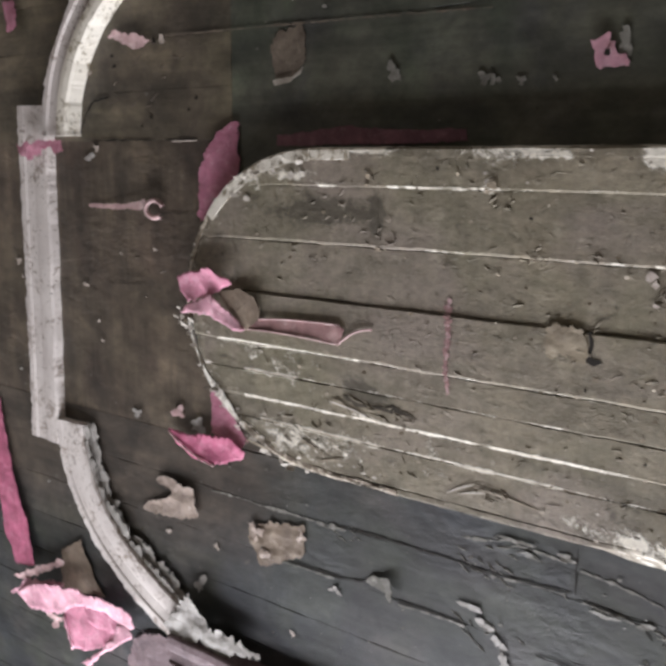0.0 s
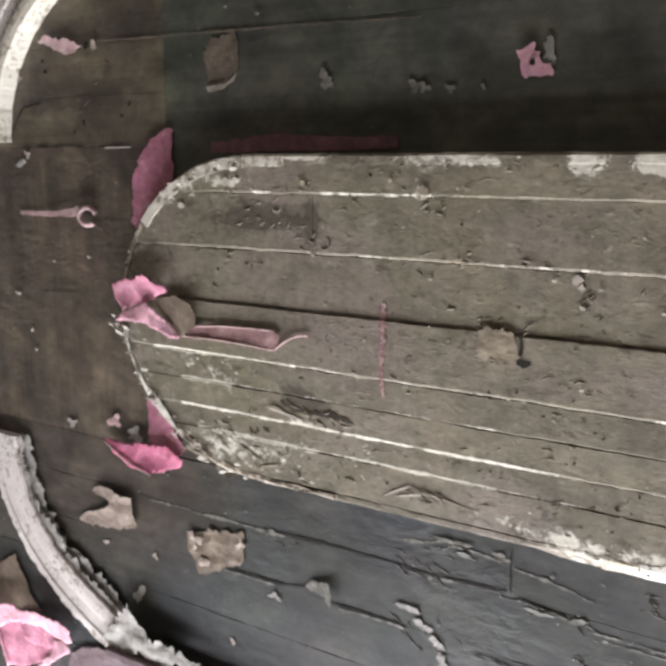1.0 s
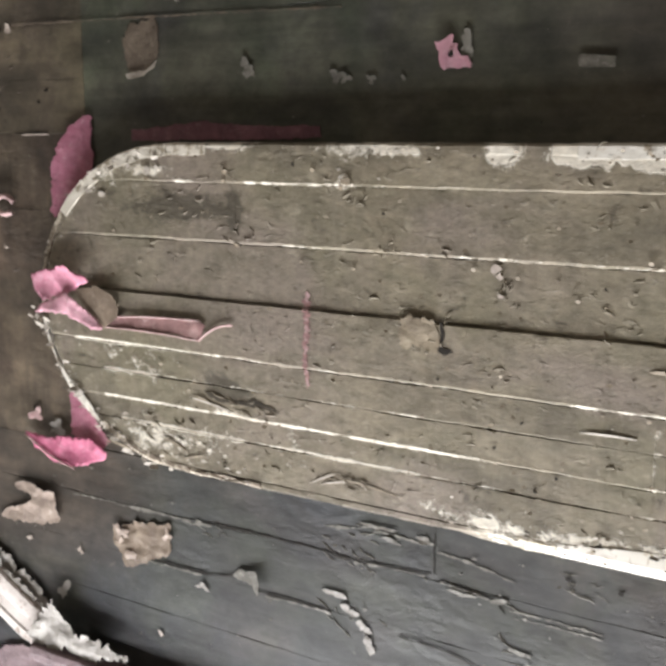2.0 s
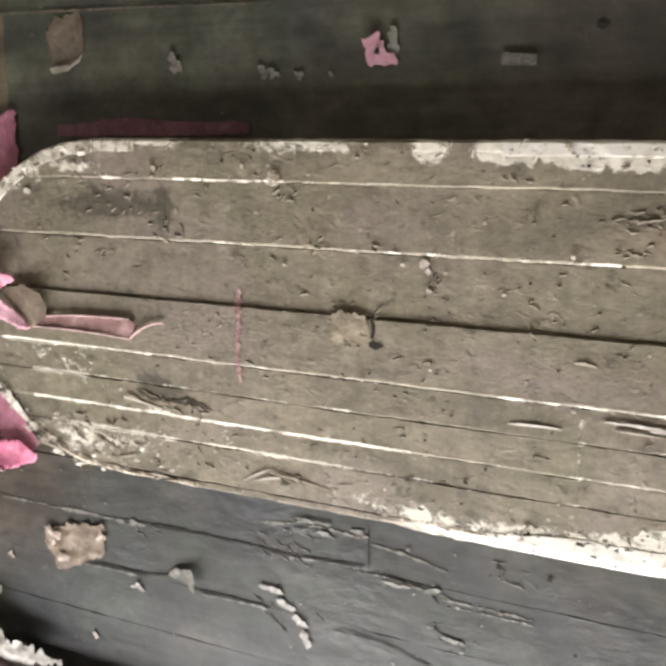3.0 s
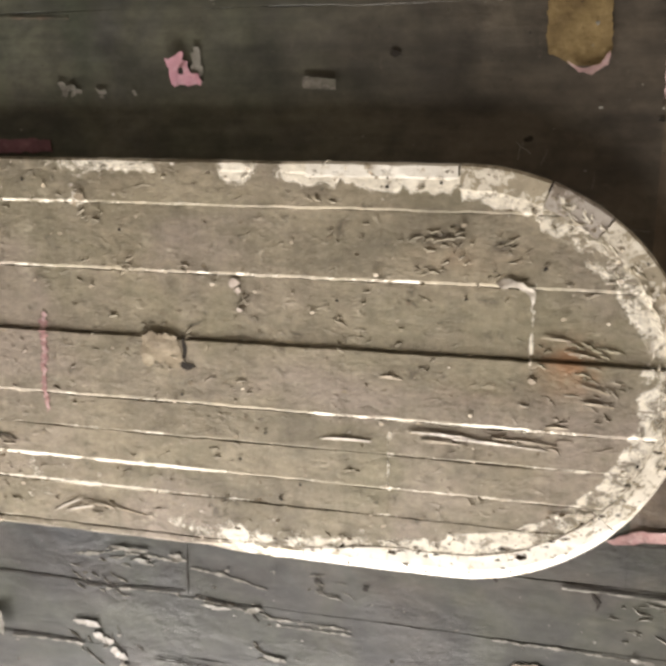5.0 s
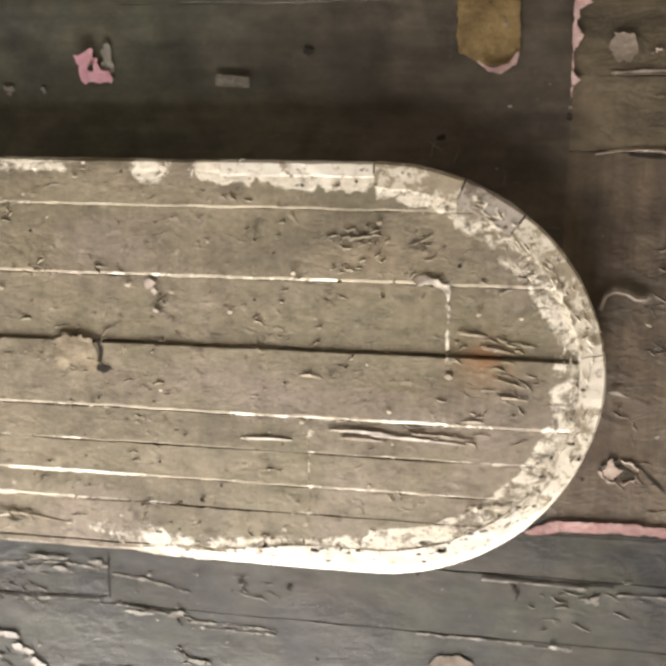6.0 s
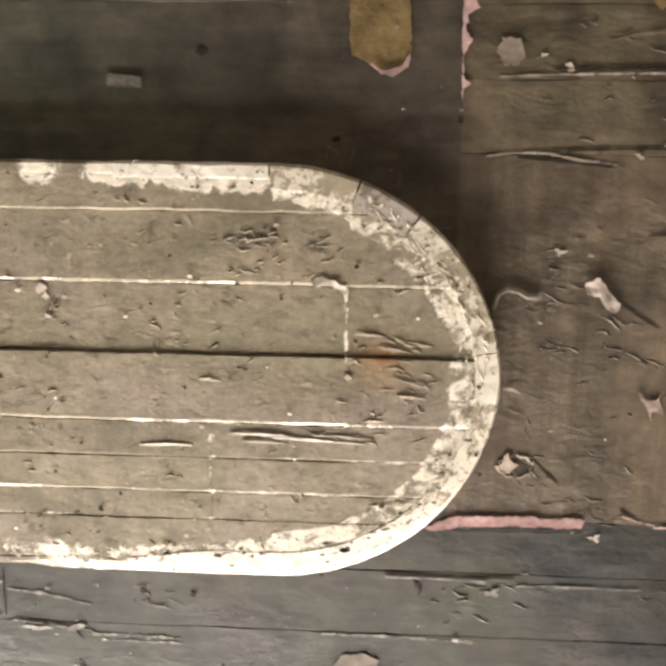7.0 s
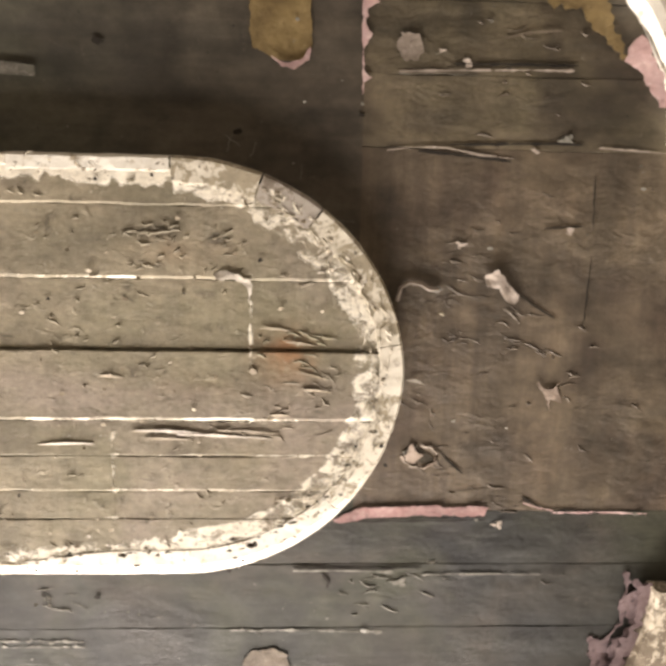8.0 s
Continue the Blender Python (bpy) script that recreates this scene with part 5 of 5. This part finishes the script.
def near_rim(rng):
    s = rng.choice((rng.uniform(1.9, 4.1), rng.uniform(0, 2.3)))
    (u, v), (nu, nv) = outline(s)
    d = 0.01 + 0.09 * rng.random() ** 2
    return u + nu * d, v + nv * d, face(v + nv * d) + 0.001


def on_ceiling(rng):
    u, v = rng.uniform(-1.9, 1.9), rng.uniform(-1.1, 0.85)
    if half(u) + 0.03 > abs(v - CV) and -0.85 < u < 1.37:
        return None
    return (u, v, 0.002) if rng.random() < 0.25 + nz(u, v, 4, 2.0) else None


chips("paint_chips", "tiny loose chips of pale paint on the panel boards", PANEL_CHIP, 700, on_panel, 0.003, 5)
chips("paint_chips", "tiny loose chips of white paint along the panel's worn rim", CHALK, 200, near_rim, 0.003, 8)


def wrinkles(label, mat, spots, seed, drop, bulk=1.0):
    """Short raised creases of film in clusters: place, reach, count, slant in degrees, size."""
    rng = random.Random(seed)
    vs, fs = [], []
    for cu, cv, ru, rv, count, slant, size in spots:
        for _ in range(count):
            u, v = cu + rng.gauss(0, ru), cv + rng.gauss(0, rv)
            a = math.radians(slant + rng.gauss(0, 16))
            reach, w = size * rng.uniform(0.3, 1.5), 0.0014 * bulk * rng.uniform(0.6, 1.9)
            n, base = 5, len(vs)
            bend, h0 = rng.uniform(-0.7, 0.7), drop(v)
            for i in range(n + 1):
                f = i / n - 0.5
                t = math.sin(math.pi * (i + 0.15) / (n + 0.3))
                x, y = reach * f, reach * bend * f * f + rng.uniform(-1, 1) * 0.0018
                pu, pv = u + x * math.cos(a) - y * math.sin(a), v + x * math.sin(a) + y * math.cos(a)
                for k, lift in ((-1, 0.0), (0, 1.0), (1, 0.0)):
                    vs.append(W(pu - k * w * t * math.sin(a), pv + k * w * t * math.cos(a), h0 + lift * t * w * rng.uniform(0.5, 1.0)))
            for i in range(n):
                for k in (0, 1):
                    q = base + 3 * i + k
                    fs.append((q, q + 1, q + 4, q + 3))
    me = bpy.data.meshes.new("paint_wrinkles")
    me.from_pydata(vs, [], fs)
    me.materials.append(mat)
    return tagged(new("paint_wrinkles", me), label, "paint wrinkles", kind="stuff")


wrinkles("small raised creases of brown film round the panel's end", CREASE, (
    (1.44, 0.10, 0.03, 0.012, 10, -22, 0.045), (1.57, 0.075, 0.03, 0.015, 9, -28, 0.04), (1.44, 0.02, 0.03, 0.012, 9, -8, 0.035), (1.58, 0.01, 0.035, 0.015, 9, -24, 0.045), (1.40, -0.10, 0.03, 0.02, 6, -35, 0.03),
    (1.45, 0.165, 0.02, 0.02, 6, -20, 0.025), (1.52, 0.19, 0.06, 0.04, 10, -20, 0.025), (1.42, -0.25, 0.03, 0.02, 10, -30, 0.04), (1.55, -0.32, 0.05, 0.015, 9, -22, 0.035), (1.68, -0.05, 0.05, 0.06, 8, -10, 0.03), (1.6, -0.2, 0.12, 0.08, 10, -15, 0.025),
    (1.55, 0.45, 0.15, 0.06, 12, 5, 0.03), (1.6, 0.6, 0.1, 0.03, 8, 10, 0.03), (-1.0, 0.55, 0.1, 0.06, 14, 10, 0.025), (-1.02, 0.05, 0.08, 0.15, 10, 5, 0.02)), 9, lambda v: 0.001)
wrinkles("small raised creases of grey film on sky-tinted boards", GREY, (
    (0.10, -0.60, 0.05, 0.02, 14, -20, 0.03), (0.12, -0.74, 0.03, 0.03, 16, -35, 0.03), (0.2, -0.52, 0.06, 0.012, 10, -12, 0.035), (0.42, -0.61, 0.06, 0.015, 12, -18, 0.03), (0.52, -0.72, 0.04, 0.02, 8, -20, 0.03), (1.35, -0.5, 0.1, 0.02, 10, -12, 0.035),
    (0.64, -0.55, 0.05, 0.03, 8, -20, 0.03), (-0.3, -0.61, 0.05, 0.01, 8, -10, 0.03), (1.3, -0.56, 0.1, 0.02, 8, -14, 0.03)), 10, lambda v: 0.001)
SPOTS = random.Random(21)
wrinkles("small raised creases of beige film on the panel boards", PANEL, tuple((SPOTS.uniform(-0.65, 1.2), SPOTS.uniform(-0.42, 0.33), 0.025, 0.012, 4, SPOTS.uniform(-35, 35), 0.017) for _ in range(60)) + (
    (0.86, 0.222, 0.03, 0.012, 22, 15, 0.024), (0.985, 0.212, 0.02, 0.012, 12, 15, 0.02), (0.98, 0.14, 0.02, 0.01, 8, 20, 0.02), (1.13, 0.03, 0.05, 0.012, 12, -15, 0.024), (1.16, -0.06, 0.04, 0.03, 16, -25, 0.028), (0.13, 0.25, 0.02, 0.012, 10, 30, 0.02),
    (0.2, 0.145, 0.03, 0.01, 12, 10, 0.022), (0.46, 0.09, 0.008, 0.03, 9, 60, 0.02), (0.29, 0.02, 0.03, 0.008, 8, 20, 0.02), (0.29, -0.05, 0.03, 0.01, 8, -20, 0.02), (-0.25, 0.22, 0.06, 0.02, 16, 15, 0.022), (1.0, -0.16, 0.1, 0.01, 14, -3, 0.04),
    (0.12, -0.395, 0.06, 0.012, 14, -18, 0.035), (-0.4, -0.36, 0.1, 0.03, 18, -20, 0.028), (-0.15, -0.255, 0.06, 0.012, 12, -15, 0.03), (0.3, 0.33, 0.2, 0.03, 12, 10, 0.022), (0.5, -0.08, 0.3, 0.03, 12, -5, 0.022), (0.6, 0.06, 0.3, 0.04, 14, 5, 0.02), (-0.4, 0.07, 0.2, 0.04, 10, 5, 0.02)), 11, lambda v: face(v) + 0.0006, 1.35)


def on_rim(rng):
    s = rng.uniform(1.45, 2.36)
    (u, v), (nu, nv) = outline(s)
    e = rng.choice((rng.uniform(0.02, 0.05), rng.gauss(0.052, 0.004)))
    return u + nu * e, v + nv * e, PANEL_H + (0.0045 if s > 1.75 else 0.0092)


def at_left_rim(rng):
    s = rng.choice((rng.uniform(2.8, 3.5), rng.uniform(3.5, 3.99), rng.uniform(3.1, 3.45)))
    (u, v), (nu, nv) = outline(s)
    e = rng.uniform(0.004, 0.05)
    return u + nu * e, v + nv * e, max(PANEL_H + 0.0045, face(v + nv * e) + 0.0006)


chips("paint_chips", "curled chips of white paint along the worn round rim", CHALK, 110, at_left_rim, 0.0065, 14, 1.2)
chips("rim_specks", "small brown specks and scabs on the white rim", ROTTEN, 46, on_rim, 0.0042, 12, 1.2)
ENDS = [outline(1.14 + 0.028 * k) for k in range(24)]
wrinkles("small flaking creases on the panel's cream round end", CREAM, tuple((p[0] + n[0] * 0.05, p[1] + n[1] * 0.05, 0.016, 0.016, 7, math.degrees(math.atan2(n[0], -n[1])), 0.022) for p, n in ENDS), 13, lambda v: PANEL_H + 0.0092)
chips("paint_chips", "tiny loose bits of grey film on the dark ceiling boards", GREY, 420, on_ceiling, 0.0032, 6)


def threads():
    rng = random.Random(4)
    for u, v in ((1.0, 0.375), (1.04, 0.365), (1.13, 0.325), (1.02, 0.385), (1.24, 0.25)):
        cu = bpy.data.curves.new("cobweb_thread", "CURVE")
        cu.dimensions, cu.bevel_depth = "3D", 0.0005
        sp = cu.splines.new("POLY")
        sp.points.add(5)
        d = rng.uniform(0, 6.28)
        for i, p in enumerate(sp.points):
            q = W(u + 0.008 * i * math.cos(d) + rng.uniform(-1, 1) * 0.003, v + 0.006 * i * abs(math.sin(d)), 0.045 - 0.006 * i)
            p.co = (*q, 1)
        cu.materials.append(GREY)
        tagged(new("cobweb_thread", cu), "fine dusty cobweb thread at the rim", "cobweb", "threads on the rim")


threads()
